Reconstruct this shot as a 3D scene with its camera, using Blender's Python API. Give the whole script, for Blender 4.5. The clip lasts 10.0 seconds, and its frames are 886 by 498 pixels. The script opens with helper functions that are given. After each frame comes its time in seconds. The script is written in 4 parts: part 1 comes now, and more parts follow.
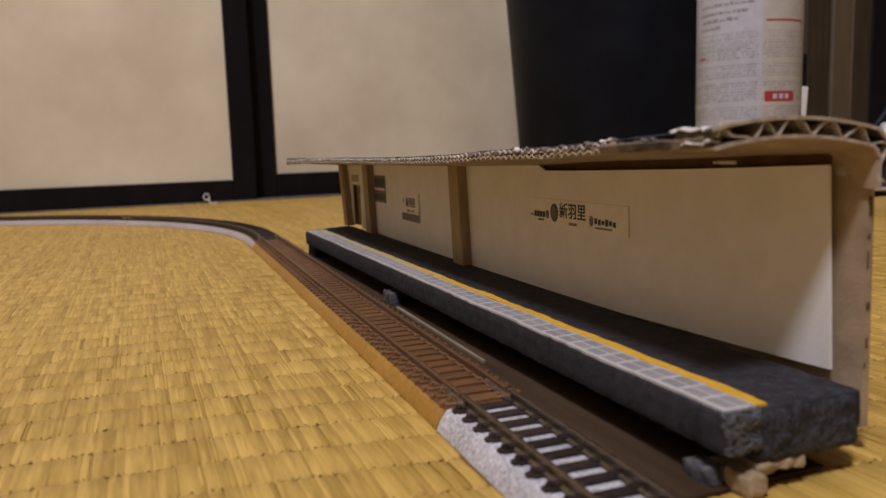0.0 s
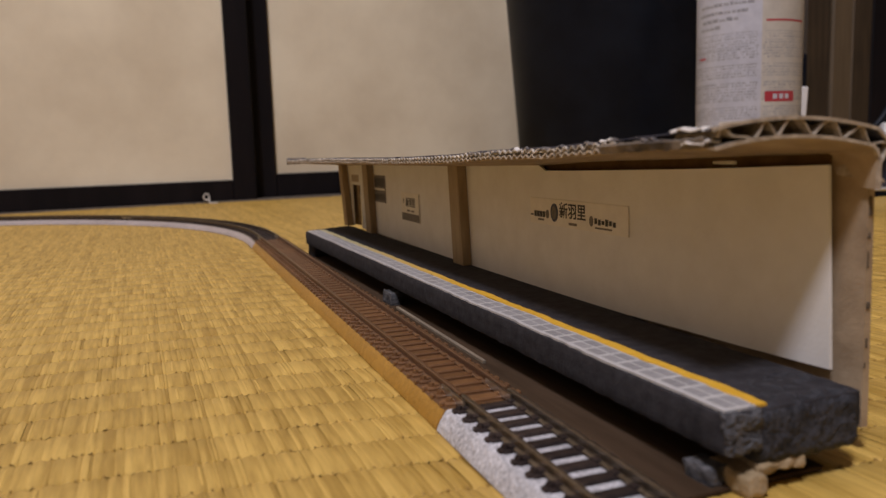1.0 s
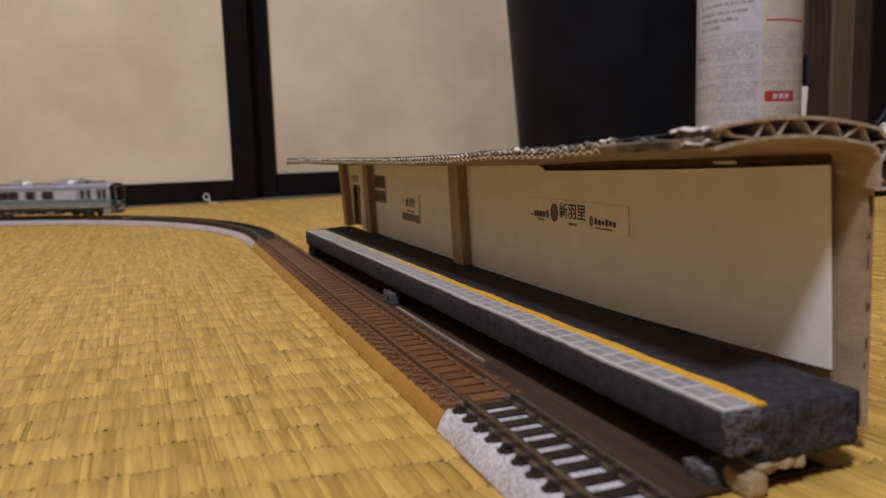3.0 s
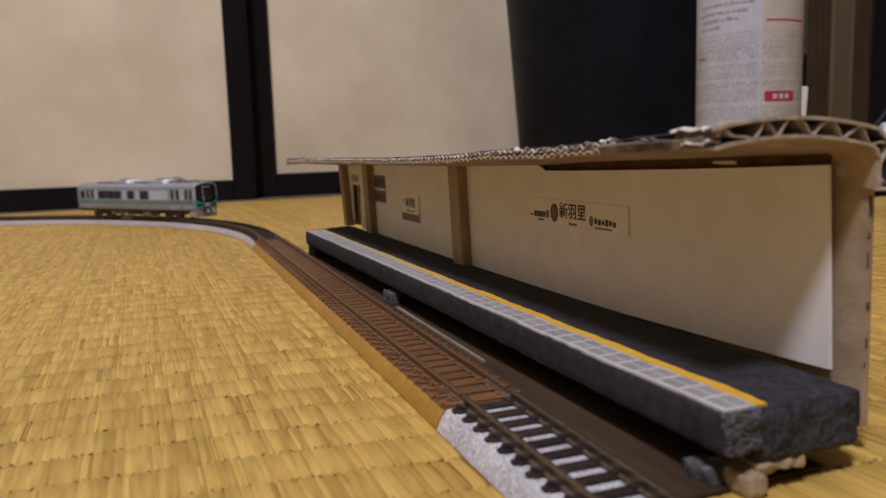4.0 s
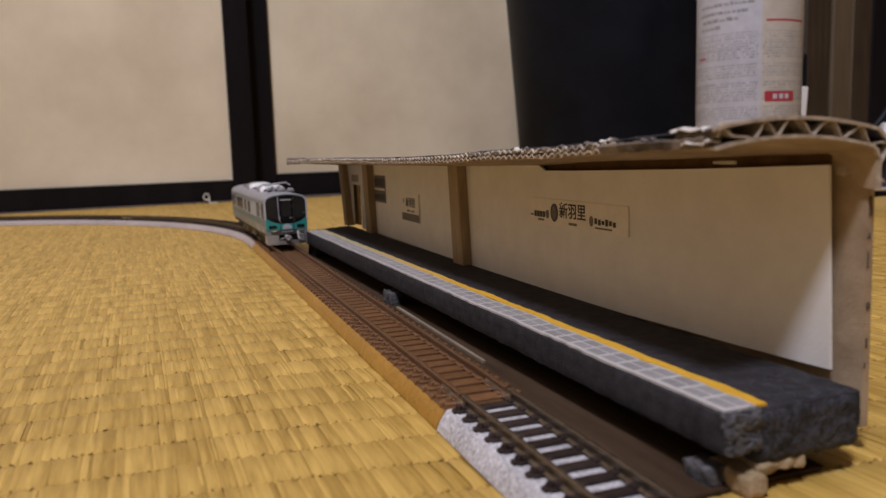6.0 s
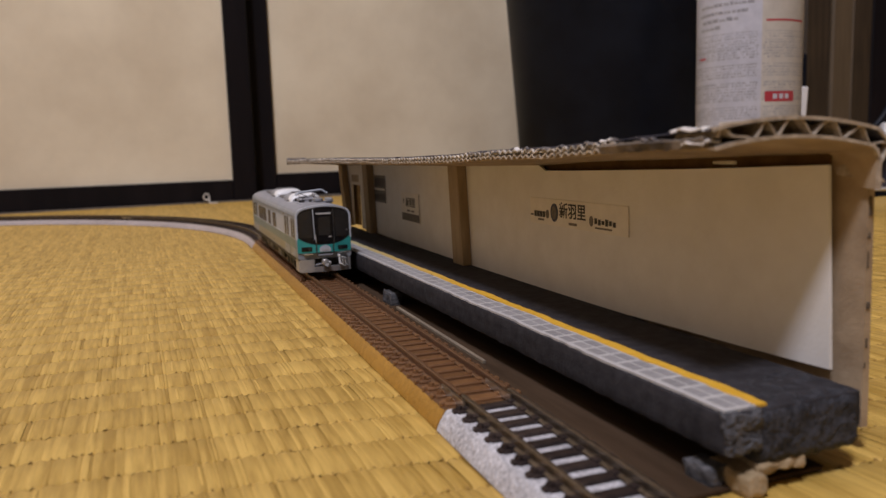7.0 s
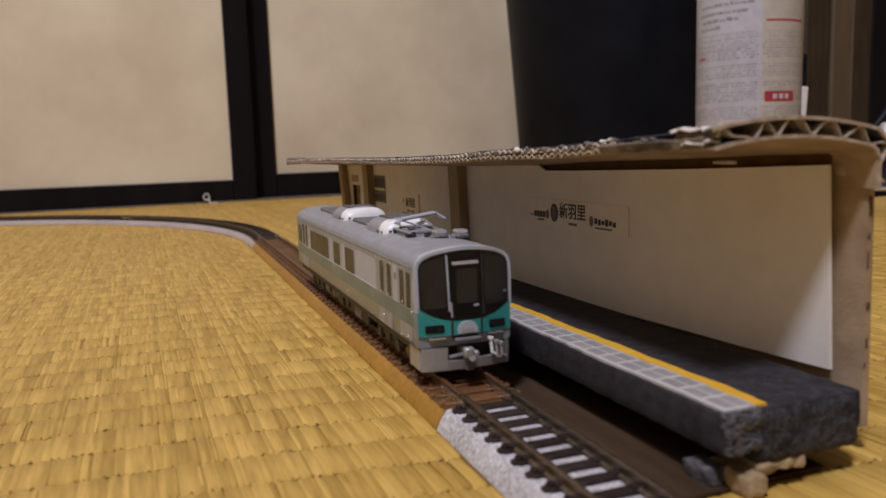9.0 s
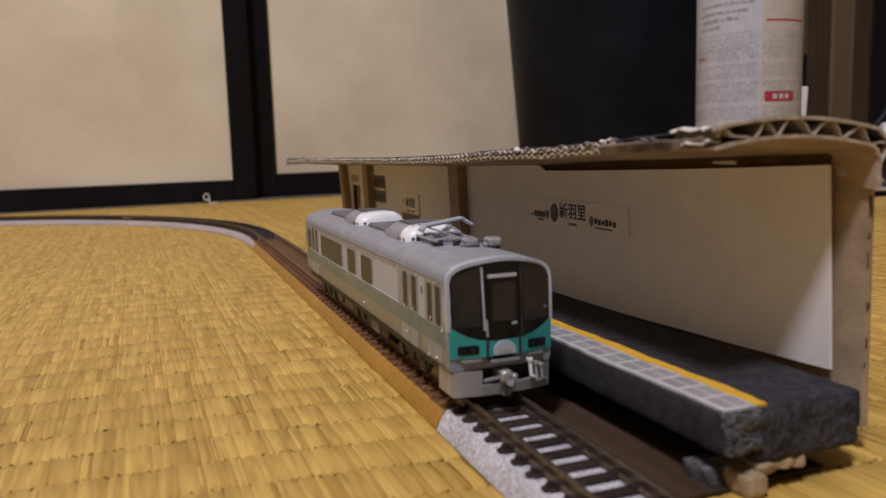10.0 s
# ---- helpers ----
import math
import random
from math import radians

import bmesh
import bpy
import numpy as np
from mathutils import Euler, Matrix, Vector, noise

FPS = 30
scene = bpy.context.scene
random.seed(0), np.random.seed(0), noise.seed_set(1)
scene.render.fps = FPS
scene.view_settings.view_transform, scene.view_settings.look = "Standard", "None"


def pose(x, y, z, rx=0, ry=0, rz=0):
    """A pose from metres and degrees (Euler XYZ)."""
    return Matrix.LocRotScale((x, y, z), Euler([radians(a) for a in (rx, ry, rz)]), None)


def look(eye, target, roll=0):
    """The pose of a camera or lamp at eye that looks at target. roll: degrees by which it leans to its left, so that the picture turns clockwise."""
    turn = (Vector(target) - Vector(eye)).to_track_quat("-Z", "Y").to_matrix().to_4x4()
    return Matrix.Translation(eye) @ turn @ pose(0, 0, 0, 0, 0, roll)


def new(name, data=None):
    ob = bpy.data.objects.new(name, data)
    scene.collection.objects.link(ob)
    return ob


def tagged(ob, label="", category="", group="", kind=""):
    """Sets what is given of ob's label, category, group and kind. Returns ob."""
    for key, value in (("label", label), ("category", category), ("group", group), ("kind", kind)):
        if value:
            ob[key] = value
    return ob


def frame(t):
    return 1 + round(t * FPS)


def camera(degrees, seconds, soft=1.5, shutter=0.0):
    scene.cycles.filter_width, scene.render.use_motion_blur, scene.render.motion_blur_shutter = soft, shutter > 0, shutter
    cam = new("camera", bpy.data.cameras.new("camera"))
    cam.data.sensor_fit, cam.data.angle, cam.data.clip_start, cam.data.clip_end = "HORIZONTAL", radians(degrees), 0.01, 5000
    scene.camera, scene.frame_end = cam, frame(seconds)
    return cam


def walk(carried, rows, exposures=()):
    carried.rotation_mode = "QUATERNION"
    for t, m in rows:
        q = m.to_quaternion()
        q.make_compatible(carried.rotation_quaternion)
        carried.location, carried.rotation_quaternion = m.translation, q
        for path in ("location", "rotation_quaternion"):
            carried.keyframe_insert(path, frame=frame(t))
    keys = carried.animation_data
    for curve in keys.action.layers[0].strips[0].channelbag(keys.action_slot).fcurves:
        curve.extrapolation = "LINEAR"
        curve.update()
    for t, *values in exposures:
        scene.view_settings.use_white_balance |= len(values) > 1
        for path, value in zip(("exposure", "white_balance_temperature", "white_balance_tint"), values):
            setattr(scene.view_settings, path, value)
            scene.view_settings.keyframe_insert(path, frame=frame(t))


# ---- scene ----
from math import sin, cos, pi

MM = 0.001
EYE = Vector((0.0, 0.0, 0.0498))
PITCH, ROLL = 7.49, 1.78
cam = camera(59.75, 10.0, soft=1.4, shutter=0.6)
cam.data.dof.use_dof = True
cam.data.dof.focus_distance, cam.data.dof.aperture_fstop = 0.205, 29.0
CAM_POSE = look(EYE, EYE + Vector((0, cos(radians(PITCH)), -sin(radians(PITCH)))), -ROLL)
walk(cam, [(0.0, CAM_POSE), (10.0, CAM_POSE)], [(0.0, 0.0, 6500, 10), (2.5, 0.0, 6500, 10), (4.5, 0.07, 6230, 10), (5.5, 0.07, 6230, 10), (7.5, 0.05, 6400, 10), (10.0, 0.04, 6420, 10)])

# ---- frames of reference: track, platform, room ----
TRACK_O, TRACK_A = Vector((8.98, 129.55)), radians(19.904)
PLAT_O, PLAT_A = Vector((37.56, 100.55)), radians(21.224)
ROOM_A = radians(23.0)
L0, RADIUS = 313.4, 287.0          # straight length, curve radius in mm
RAIL_Z = 5.94
PLATFORM = Matrix.LocRotScale((PLAT_O.x * MM, PLAT_O.y * MM, 0), Euler((0, 0, PLAT_A)), None)
ROOM = Matrix.LocRotScale((0, 0, 0), Euler((0, 0, ROOM_A)), None)

# ---- world, light, exposure ----
world = bpy.data.worlds.new("world")
scene.world = world
world.use_nodes = True
world.node_tree.nodes["Background"].inputs[0].default_value = (0.9, 0.8, 0.65, 1)
world.node_tree.nodes["Background"].inputs[1].default_value = 0.0
lamp_data = bpy.data.lights.new("ceiling_lamp", "POINT")
lamp_data.shadow_soft_size = 0.15
lamp_data.energy, lamp_data.color = 124, (0.898, 0.895, 1.035)
lamp = new("ceiling_lamp", lamp_data)
lamp.matrix_world = look((-0.33, -0.80, 1.85), (-0.33, -0.799, 0))


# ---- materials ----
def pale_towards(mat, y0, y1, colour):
    """Mix the base colour into another along the thing's length, from y0 to y1."""
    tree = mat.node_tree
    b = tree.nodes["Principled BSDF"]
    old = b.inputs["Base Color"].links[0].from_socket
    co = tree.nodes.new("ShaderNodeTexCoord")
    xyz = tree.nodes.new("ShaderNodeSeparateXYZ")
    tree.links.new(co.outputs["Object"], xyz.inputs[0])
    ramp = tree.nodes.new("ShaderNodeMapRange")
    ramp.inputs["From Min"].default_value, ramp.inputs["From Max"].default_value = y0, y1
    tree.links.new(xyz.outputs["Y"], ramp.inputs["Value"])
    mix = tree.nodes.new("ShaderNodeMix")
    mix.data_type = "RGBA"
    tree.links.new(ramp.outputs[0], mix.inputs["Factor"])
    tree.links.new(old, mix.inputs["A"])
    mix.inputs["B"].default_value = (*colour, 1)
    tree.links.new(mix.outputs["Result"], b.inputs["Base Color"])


def material(name, rough=0.6, metal=0.0):
    m = bpy.data.materials.new(name)
    m.use_nodes = True
    b = m.node_tree.nodes["Principled BSDF"]
    b.inputs["Roughness"].default_value, b.inputs["Metallic"].default_value = rough, metal
    return m, m.node_tree, b


def node(tree, kind, **values):
    n = tree.nodes.new(kind)
    for key, value in values.items():
        n.inputs[key.replace("_", " ")].default_value = value
    return n


def surface(name, low, high, scale=200.0, rough=0.6, metal=0.0, bump=0.0, fine=2000.0, stretch=(1, 1, 1), random_part=0.0,
            island=0.0, tone="", stain=0.25, stain_scale=30.0, spec=0.5, turn=0.0):
    """A two-scale surface: grain between two colours, larger stains, a fine bump; optional change from piece to piece."""
    m, tree, b = material(name, rough, metal)
    link = tree.links.new
    co = tree.nodes.new("ShaderNodeTexCoord")
    mp = tree.nodes.new("ShaderNodeMapping")
    mp.inputs["Scale"].default_value = stretch
    if turn:
        mp.vector_type = "TEXTURE"
        mp.inputs["Rotation"].default_value = (0, 0, radians(turn))
    link(co.outputs["Object"], mp.inputs["Vector"])
    grain = node(tree, "ShaderNodeTexNoise", Scale=scale, Detail=6.0, Roughness=0.6)
    link(mp.outputs[0], grain.inputs["Vector"])
    big = node(tree, "ShaderNodeTexNoise", Scale=stain_scale, Detail=4.0)
    link(co.outputs["Object"], big.inputs["Vector"])
    add = tree.nodes.new("ShaderNodeMath")
    add.operation = "MULTIPLY_ADD"
    link(big.outputs["Fac"], add.inputs[0])
    add.inputs[1].default_value = stain
    link(grain.outputs["Fac"], add.inputs[2])
    last = add.outputs[0]
    shift = -stain * 0.5
    if tone:
        src = tree.nodes.new("ShaderNodeAttribute")
        src.attribute_name = tone
    elif random_part or island:
        src = tree.nodes.new("ShaderNodeNewGeometry" if island else "ShaderNodeObjectInfo")
    if random_part or island:
        mul = tree.nodes.new("ShaderNodeMath")
        mul.operation = "MULTIPLY_ADD"
        link(src.outputs["Fac" if tone else "Random Per Island" if island else "Random"], mul.inputs[0])
        mul.inputs[1].default_value = island or random_part
        link(last, mul.inputs[2])
        last = mul.outputs[0]
        shift -= (island or random_part) * 0.5
    ramp = tree.nodes.new("ShaderNodeMapRange")
    ramp.inputs["From Min"].default_value, ramp.inputs["From Max"].default_value = 0.28 - shift, 0.72 - shift
    link(last, ramp.inputs["Value"])
    mix = tree.nodes.new("ShaderNodeMix")
    mix.data_type = "RGBA"
    link(ramp.outputs[0], mix.inputs["Factor"])
    mix.inputs["A"].default_value, mix.inputs["B"].default_value = (*low, 1), (*high, 1)
    link(mix.outputs["Result"], b.inputs["Base Color"])
    b.inputs["Specular IOR Level"].default_value = spec
    if bump:
        fn = node(tree, "ShaderNodeTexNoise", Scale=fine, Detail=3.0)
        link(mp.outputs[0], fn.inputs["Vector"])
        bp = tree.nodes.new("ShaderNodeBump")
        bp.inputs["Strength"].default_value, bp.inputs["Distance"].default_value = bump, 0.0004
        link(fn.outputs["Fac"], bp.inputs["Height"])
        link(bp.outputs[0], b.inputs["Normal"])
    return m


STRAW = surface("straw", (0.382, 0.227, 0.040), (0.65, 0.42, 0.100), 900, 0.5, bump=0.12, fine=1500, stretch=(1, 14, 1), turn=21.5, island=0.46, tone="tone", stain=0.4, stain_scale=11)
PIT_SHADE = surface("pit_shade", (0.21, 0.115, 0.022), (0.33, 0.19, 0.046), 900, 0.8)
STRAW_BASE = surface("straw_base", (0.34, 0.21, 0.045), (0.60, 0.39, 0.11), 260, 0.6, bump=0.3, stretch=(3, 0.3, 1), stain=0.4, stain_scale=9)
PAPER_DOOR = surface("door_paper", (0.64, 0.545, 0.39), (0.83, 0.74, 0.555), 9, 0.85, bump=0.1, fine=900, stain=1.3, stain_scale=1.8)
LACQUER = surface("black_lacquer", (0.006, 0.005, 0.006), (0.013, 0.010, 0.011), 60, 0.5, bump=0.05, stretch=(1, 1, 0.1), spec=0.12)
UNSEEN_DARK = surface("unseen_dark", (0.05, 0.035, 0.022), (0.11, 0.08, 0.05), 20, 0.7, stretch=(6, 6, 0.3))
UNSEEN_MID = surface("unseen_mid", (0.09, 0.066, 0.042), (0.16, 0.12, 0.08), 20, 0.7, stretch=(6, 6, 0.3))
PLASTER = surface("plaster", (0.50, 0.42, 0.30), (0.62, 0.53, 0.40), 40, 0.9, bump=0.3, fine=600)
CEILING = surface("unseen_ceiling", (0.17, 0.125, 0.08), (0.26, 0.195, 0.13), 20, 0.7, stretch=(0.2, 6, 1))
CLOTH_EDGE = surface("border_cloth", (0.08, 0.065, 0.05), (0.20, 0.16, 0.12), 400, 0.9, bump=0.3)
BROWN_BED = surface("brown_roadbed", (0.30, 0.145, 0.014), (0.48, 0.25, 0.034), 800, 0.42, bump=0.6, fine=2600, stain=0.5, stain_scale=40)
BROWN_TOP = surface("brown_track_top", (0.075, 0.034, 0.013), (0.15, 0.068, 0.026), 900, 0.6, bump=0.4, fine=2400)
DARK_TOP = surface("dark_track_top", (0.05, 0.032, 0.02), (0.12, 0.08, 0.05), 1100, 0.65, bump=0.5, fine=2000)
BROWN_TIE = surface("brown_sleeper", (0.115, 0.051, 0.018), (0.20, 0.093, 0.034), 700, 0.45, bump=0.2, random_part=0.3)
GREY_BED = surface("grey_ballast", (0.24, 0.235, 0.25), (0.74, 0.73, 0.76), 1500, 0.5, bump=1.0, fine=1100, stain=0.3, stain_scale=120)
PINK_BED = surface("pale_ballast", (0.30, 0.26, 0.25), (0.62, 0.55, 0.53), 1400, 0.65, bump=0.6, fine=1700)
DARK_TIE = surface("dark_sleeper", (0.019, 0.0125, 0.011), (0.055, 0.038, 0.032), 700, 0.55, bump=0.2, random_part=0.3, spec=0.2)
RAIL_METAL = surface("rail_metal", (0.10, 0.075, 0.05), (0.23, 0.18, 0.13), 900, 0.38, 0.75, bump=0.1, stretch=(1, 1, 1))
RAIL_BROWN = surface("brown_rail", (0.115, 0.055, 0.025), (0.19, 0.098, 0.048), 900, 0.36, 0.3, bump=0.1)
NICKEL = surface("nickel", (0.5, 0.48, 0.45), (0.7, 0.68, 0.65), 900, 0.28, 1.0)
FOAM = surface("painted_foam", (0.023, 0.0215, 0.0235), (0.052, 0.049, 0.054), 420, 0.85, bump=0.3, fine=1600, stain=0.3, stain_scale=45, spec=0.12)
FOAM_END = surface("brushed_foam", (0.018, 0.018, 0.021), (0.066, 0.066, 0.075), 900, 0.75, bump=0.9, fine=1700, stretch=(1, 1, 0.6), stain=0.7, stain_scale=110, spec=0.25)
BASE_DARK = surface("dark_base", (0.034, 0.021, 0.012), (0.088, 0.056, 0.035), 160, 0.9, bump=0.2, stretch=(1, 0.1, 1), spec=0.05)
FOAM_TORN = surface("torn_foam", (0.008, 0.008, 0.010), (0.14, 0.136, 0.142), 520, 0.8, bump=0.9, fine=1100, stain=0.1)
FOAM_RAW = surface("raw_foam", (0.25, 0.175, 0.085), (0.47, 0.35, 0.205), 300, 0.8, bump=0.7, fine=1200)
CARD = surface("cardboard", (0.28, 0.20, 0.12), (0.44, 0.335, 0.22), 160, 0.85, bump=0.25, fine=1800, stain=0.7, stain_scale=60)
CARD_WORN = surface("worn_cardboard", (0.02, 0.018, 0.022), (0.22, 0.17, 0.12), 260, 0.85, bump=0.5, fine=900, stain=0.6, stain_scale=120)
CARD_CUT = surface("cut_cardboard", (0.26, 0.20, 0.135), (0.60, 0.51, 0.40), 700, 0.9, bump=0.3)
FLUTE_DARK = surface("flute_dark", (0.06, 0.042, 0.026), (0.13, 0.095, 0.06), 300, 0.9)
GAP_SHADE = surface("gap_shade", (0.075, 0.040, 0.016), (0.13, 0.075, 0.035), 200, 0.7, spec=0.1)
CARD_TOP = surface("cardboard_top", (0.02, 0.024, 0.05), (0.11, 0.10, 0.12), 300, 0.8, bump=0.2, stain=0.8)
WALL_PAPER = surface("white_card", (0.75, 0.722, 0.675), (0.83, 0.808, 0.77), 120, 0.8, bump=0.12, fine=1500, stain=0.5, stain_scale=25)
TORN = surface("torn_paper", (0.66, 0.62, 0.58), (0.82, 0.79, 0.75), 500, 0.9, bump=0.4)
FLUTE_PALE = surface("flute_paper", (0.26, 0.225, 0.185), (0.68, 0.61, 0.52), 260, 0.9, bump=0.3, stain=0.8, stain_scale=90)
FRAYED = surface("frayed_paper", (0.05, 0.045, 0.05), (0.26, 0.23, 0.21), 700, 0.9, bump=0.4)
STICK = surface("balsa_post", (0.26, 0.185, 0.10), (0.40, 0.30, 0.18), 500, 0.7, bump=0.2, stretch=(1, 1, 0.12))
LIT_LINE = surface("lit_line", (0.16, 0.125, 0.085), (0.30, 0.245, 0.18), 600, 0.6, stretch=(1, 0.1, 1))
SIGN_WHITE = surface("sign_paper", (0.78, 0.73, 0.64), (0.86, 0.81, 0.72), 300, 0.6)
INK = surface("ink", (0.02, 0.017, 0.015), (0.045, 0.038, 0.032), 700, 0.6)
INK_GREY = surface("grey_ink", (0.10, 0.085, 0.07), (0.20, 0.17, 0.14), 900, 0.6)
INK_BLUE = surface("blue_ink", (0.04, 0.045, 0.07), (0.09, 0.09, 0.13), 700, 0.6)
YELLOW = surface("yellow_strip", (0.66, 0.36, 0.02), (0.80, 0.47, 0.05), 500, 0.5, bump=0.1)
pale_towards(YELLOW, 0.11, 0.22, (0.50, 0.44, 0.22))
STRIP_WHITE = surface("white_strip", (0.44, 0.427, 0.42), (0.57, 0.553, 0.54), 600, 0.55, bump=0.1)
STRIP_GREY = surface("grey_tile", (0.235, 0.227, 0.23), (0.335, 0.325, 0.33), 600, 0.55, random_part=0.3)
SILVER = surface("silver_paint", (0.255, 0.288, 0.335), (0.345, 0.385, 0.44), 300, 0.34, 0.3, stain=0.4)
SIDE_PALE = surface("pale_panel", (0.39, 0.425, 0.48), (0.47, 0.51, 0.57), 300, 0.4)
ROOF_GREY = surface("roof_grey", (0.235, 0.24, 0.265), (0.325, 0.33, 0.36), 300, 0.5, bump=0.05)
VENT_GREY = surface("vent_grey", (0.11, 0.108, 0.115), (0.18, 0.178, 0.185), 300, 0.6)
UNIT_WHITE = surface("unit_white", (0.78, 0.78, 0.78), (0.88, 0.88, 0.87), 300, 0.35, spec=0.6)
TEAL = surface("teal_band", (0.020, 0.235, 0.225), (0.034, 0.315, 0.30), 300, 0.4)
# Side teal greyed and blotched to paint in its reflections.
TEAL_SIDE = surface("dull_teal_band", (0.10, 0.175, 0.185), (0.175, 0.245, 0.25), 120, 0.34, 0.15, stain=0.8, stain_scale=60)
BLACK_GLOSS = surface("black_glass", (0.0045, 0.0045, 0.006), (0.008, 0.008, 0.010), 100, 0.2, spec=0.25)
SCREEN_GLASS = surface("smoky_glass", (0.012, 0.012, 0.013), (0.022, 0.022, 0.023), 150, 0.16, spec=0.4)
WINDOW_TINT = surface("tinted_window", (0.020, 0.020, 0.020), (0.055, 0.053, 0.050), 160, 0.25, spec=0.10)
UNDER_BLACK = surface("underframe", (0.012, 0.011, 0.010), (0.04, 0.036, 0.032), 500, 0.6, bump=0.2)
SKIRT_GREY = surface("skirt_grey", (0.36, 0.35, 0.34), (0.47, 0.46, 0.445), 300, 0.45)
SKIRT_SILVER = surface("skirt_silver", (0.30, 0.295, 0.29), (0.40, 0.395, 0.385), 300, 0.35, 0.3)
CHROME = surface("bright_metal", (0.72, 0.70, 0.68), (0.85, 0.83, 0.80), 300, 0.25, 0.8)
BIN_BLACK = surface("bin_black", (0.0035, 0.0048, 0.009), (0.007, 0.0095, 0.0165), 30, 0.5, bump=0.05, spec=0.15)
LABEL_WHITE = surface("can_label", (0.44, 0.45, 0.52), (0.54, 0.55, 0.62), 120, 0.4)
LABEL_CREAM = surface("label_cream", (0.46, 0.43, 0.39), (0.55, 0.52, 0.47), 120, 0.4)
LABEL_TEXT = surface("label_print", (0.20, 0.20, 0.225), (0.40, 0.40, 0.43), 400, 0.5)
LABEL_RED = surface("label_red", (0.36, 0.03, 0.05), (0.44, 0.055, 0.07), 200, 0.4)
DARK_WOOD = surface("dark_wood", (0.022, 0.014, 0.007), (0.065, 0.042, 0.022), 60, 0.55, bump=0.2, stretch=(4, 4, 0.2))
PALE_WOOD = surface("worn_wood", (0.085, 0.058, 0.030), (0.13, 0.09, 0.05), 60, 0.6, stretch=(4, 4, 0.2))
WHITE_PLASTIC = surface("white_plastic", (0.66, 0.65, 0.65), (0.78, 0.77, 0.77), 60, 0.4)
STRING_WHITE = surface("white_string", (0.55, 0.52, 0.47), (0.72, 0.69, 0.63), 900, 0.8)


# ---- mesh helpers (all lengths in mm) ----
def part(name, bm, mat, parent=None, label="", smooth=False, at=None, mats=()):
    me = bpy.data.meshes.new(name)
    bmesh.ops.recalc_face_normals(bm, faces=bm.faces)
    for v in bm.verts:
        v.co *= MM
    if smooth:
        for f in bm.faces:
            f.smooth = True
    bm.to_mesh(me)
    bm.free()
    me.materials.append(mat)
    for extra in mats:
        me.materials.append(extra)
    if smooth:
        me.set_sharp_from_angle(angle=radians(40))
    ob = new(name, me)
    if parent:
        ob.parent = parent
    if at is not None:
        ob.matrix_basis = at
    if label:
        tagged(ob, label)
    return ob


def shared(name, me, parent, m):
    ob = new(name, me)
    ob.parent = parent
    ob.matrix_basis = m
    return ob


def thing(name, label, category, m=None, group="", kind=""):
    ob = new(name)
    ob.empty_display_size = 0.01
    if m is not None:
        ob.matrix_basis = m
    return tagged(ob, label, category, group, kind)


def box(bm, x0, x1, y0, y1, z0, z1, bevel=0.0, segments=1, turn=None):
    made = bmesh.ops.create_cube(bm, size=1.0)["verts"]
    for v in made:
        v.co = Vector(((x0 + x1) / 2 + v.co.x * (x1 - x0), (y0 + y1) / 2 + v.co.y * (y1 - y0), (z0 + z1) / 2 + v.co.z * (z1 - z0)))
    if turn is not None:
        mid = Vector(((x0 + x1) / 2, (y0 + y1) / 2, (z0 + z1) / 2))
        for v in made:
            v.co = turn @ (v.co - mid) + mid
    if bevel:
        edges = list({e for v in made for e in v.link_edges})
        bmesh.ops.bevel(bm, geom=edges, offset=bevel, segments=segments, affect="EDGES", profile=0.6)
    return bm


def boxed(*args, **kw):
    return box(bmesh.new(), *args, **kw)


def rod(bm, a, b, r0, r1=None, sides=12):
    a, b = Vector(a), Vector(b)
    m = Matrix.Translation((a + b) / 2) @ (b - a).to_track_quat("Z", "Y").to_matrix().to_4x4()
    bmesh.ops.create_cone(bm, cap_ends=True, segments=sides, radius1=r0, radius2=r0 if r1 is None else r1, depth=(b - a).length, matrix=m)
    return bm


def loft(bm, rings, closed=True, caps=True):
    """Skin between rings of equal count."""
    vs = [[bm.verts.new(p) for p in ring] for ring in rings]
    n = len(vs[0])
    for a, b in zip(vs, vs[1:]):
        for i in range(n if closed else n - 1):
            bm.faces.new((a[i], a[(i + 1) % n], b[(i + 1) % n], b[i]))
    if caps and closed:
        bm.faces.new(vs[0][::-1])
        bm.faces.new(vs[-1])
    return bm


def turned(bm, profile, sides=64, centre=(0, 0)):
    """Turn a (radius, z) profile about the upright axis."""
    rings = [[(centre[0] + r * cos(2 * pi * i / sides), centre[1] + r * sin(2 * pi * i / sides), z) for i in range(sides)] for r, z in profile]
    return loft(bm, rings)


def plate(bm, outline, thick, put):
    """A thin plate: a 2D outline given depth; put(u, v, d) gives the place."""
    front = [bm.verts.new(put(u, v, thick)) for u, v in outline]
    back = [bm.verts.new(put(u, v, -0.15)) for u, v in outline]
    bm.faces.new(front)
    bm.faces.new(back[::-1])
    n = len(outline)
    for i in range(n):
        bm.faces.new((front[i], front[(i + 1) % n], back[(i + 1) % n], back[i]))
    return bm


def rounded(u0, u1, v0, v1, r, steps=3):
    pts = []
    for cu, cv, a0 in ((u1 - r, v1 - r, 0), (u0 + r, v1 - r, 90), (u0 + r, v0 + r, 180), (u1 - r, v0 + r, 270)):
        for k in range(steps + 1):
            a = radians(a0 + 90 * k / steps)
            pts.append((cu + r * cos(a), cv + r * sin(a)))
    return pts


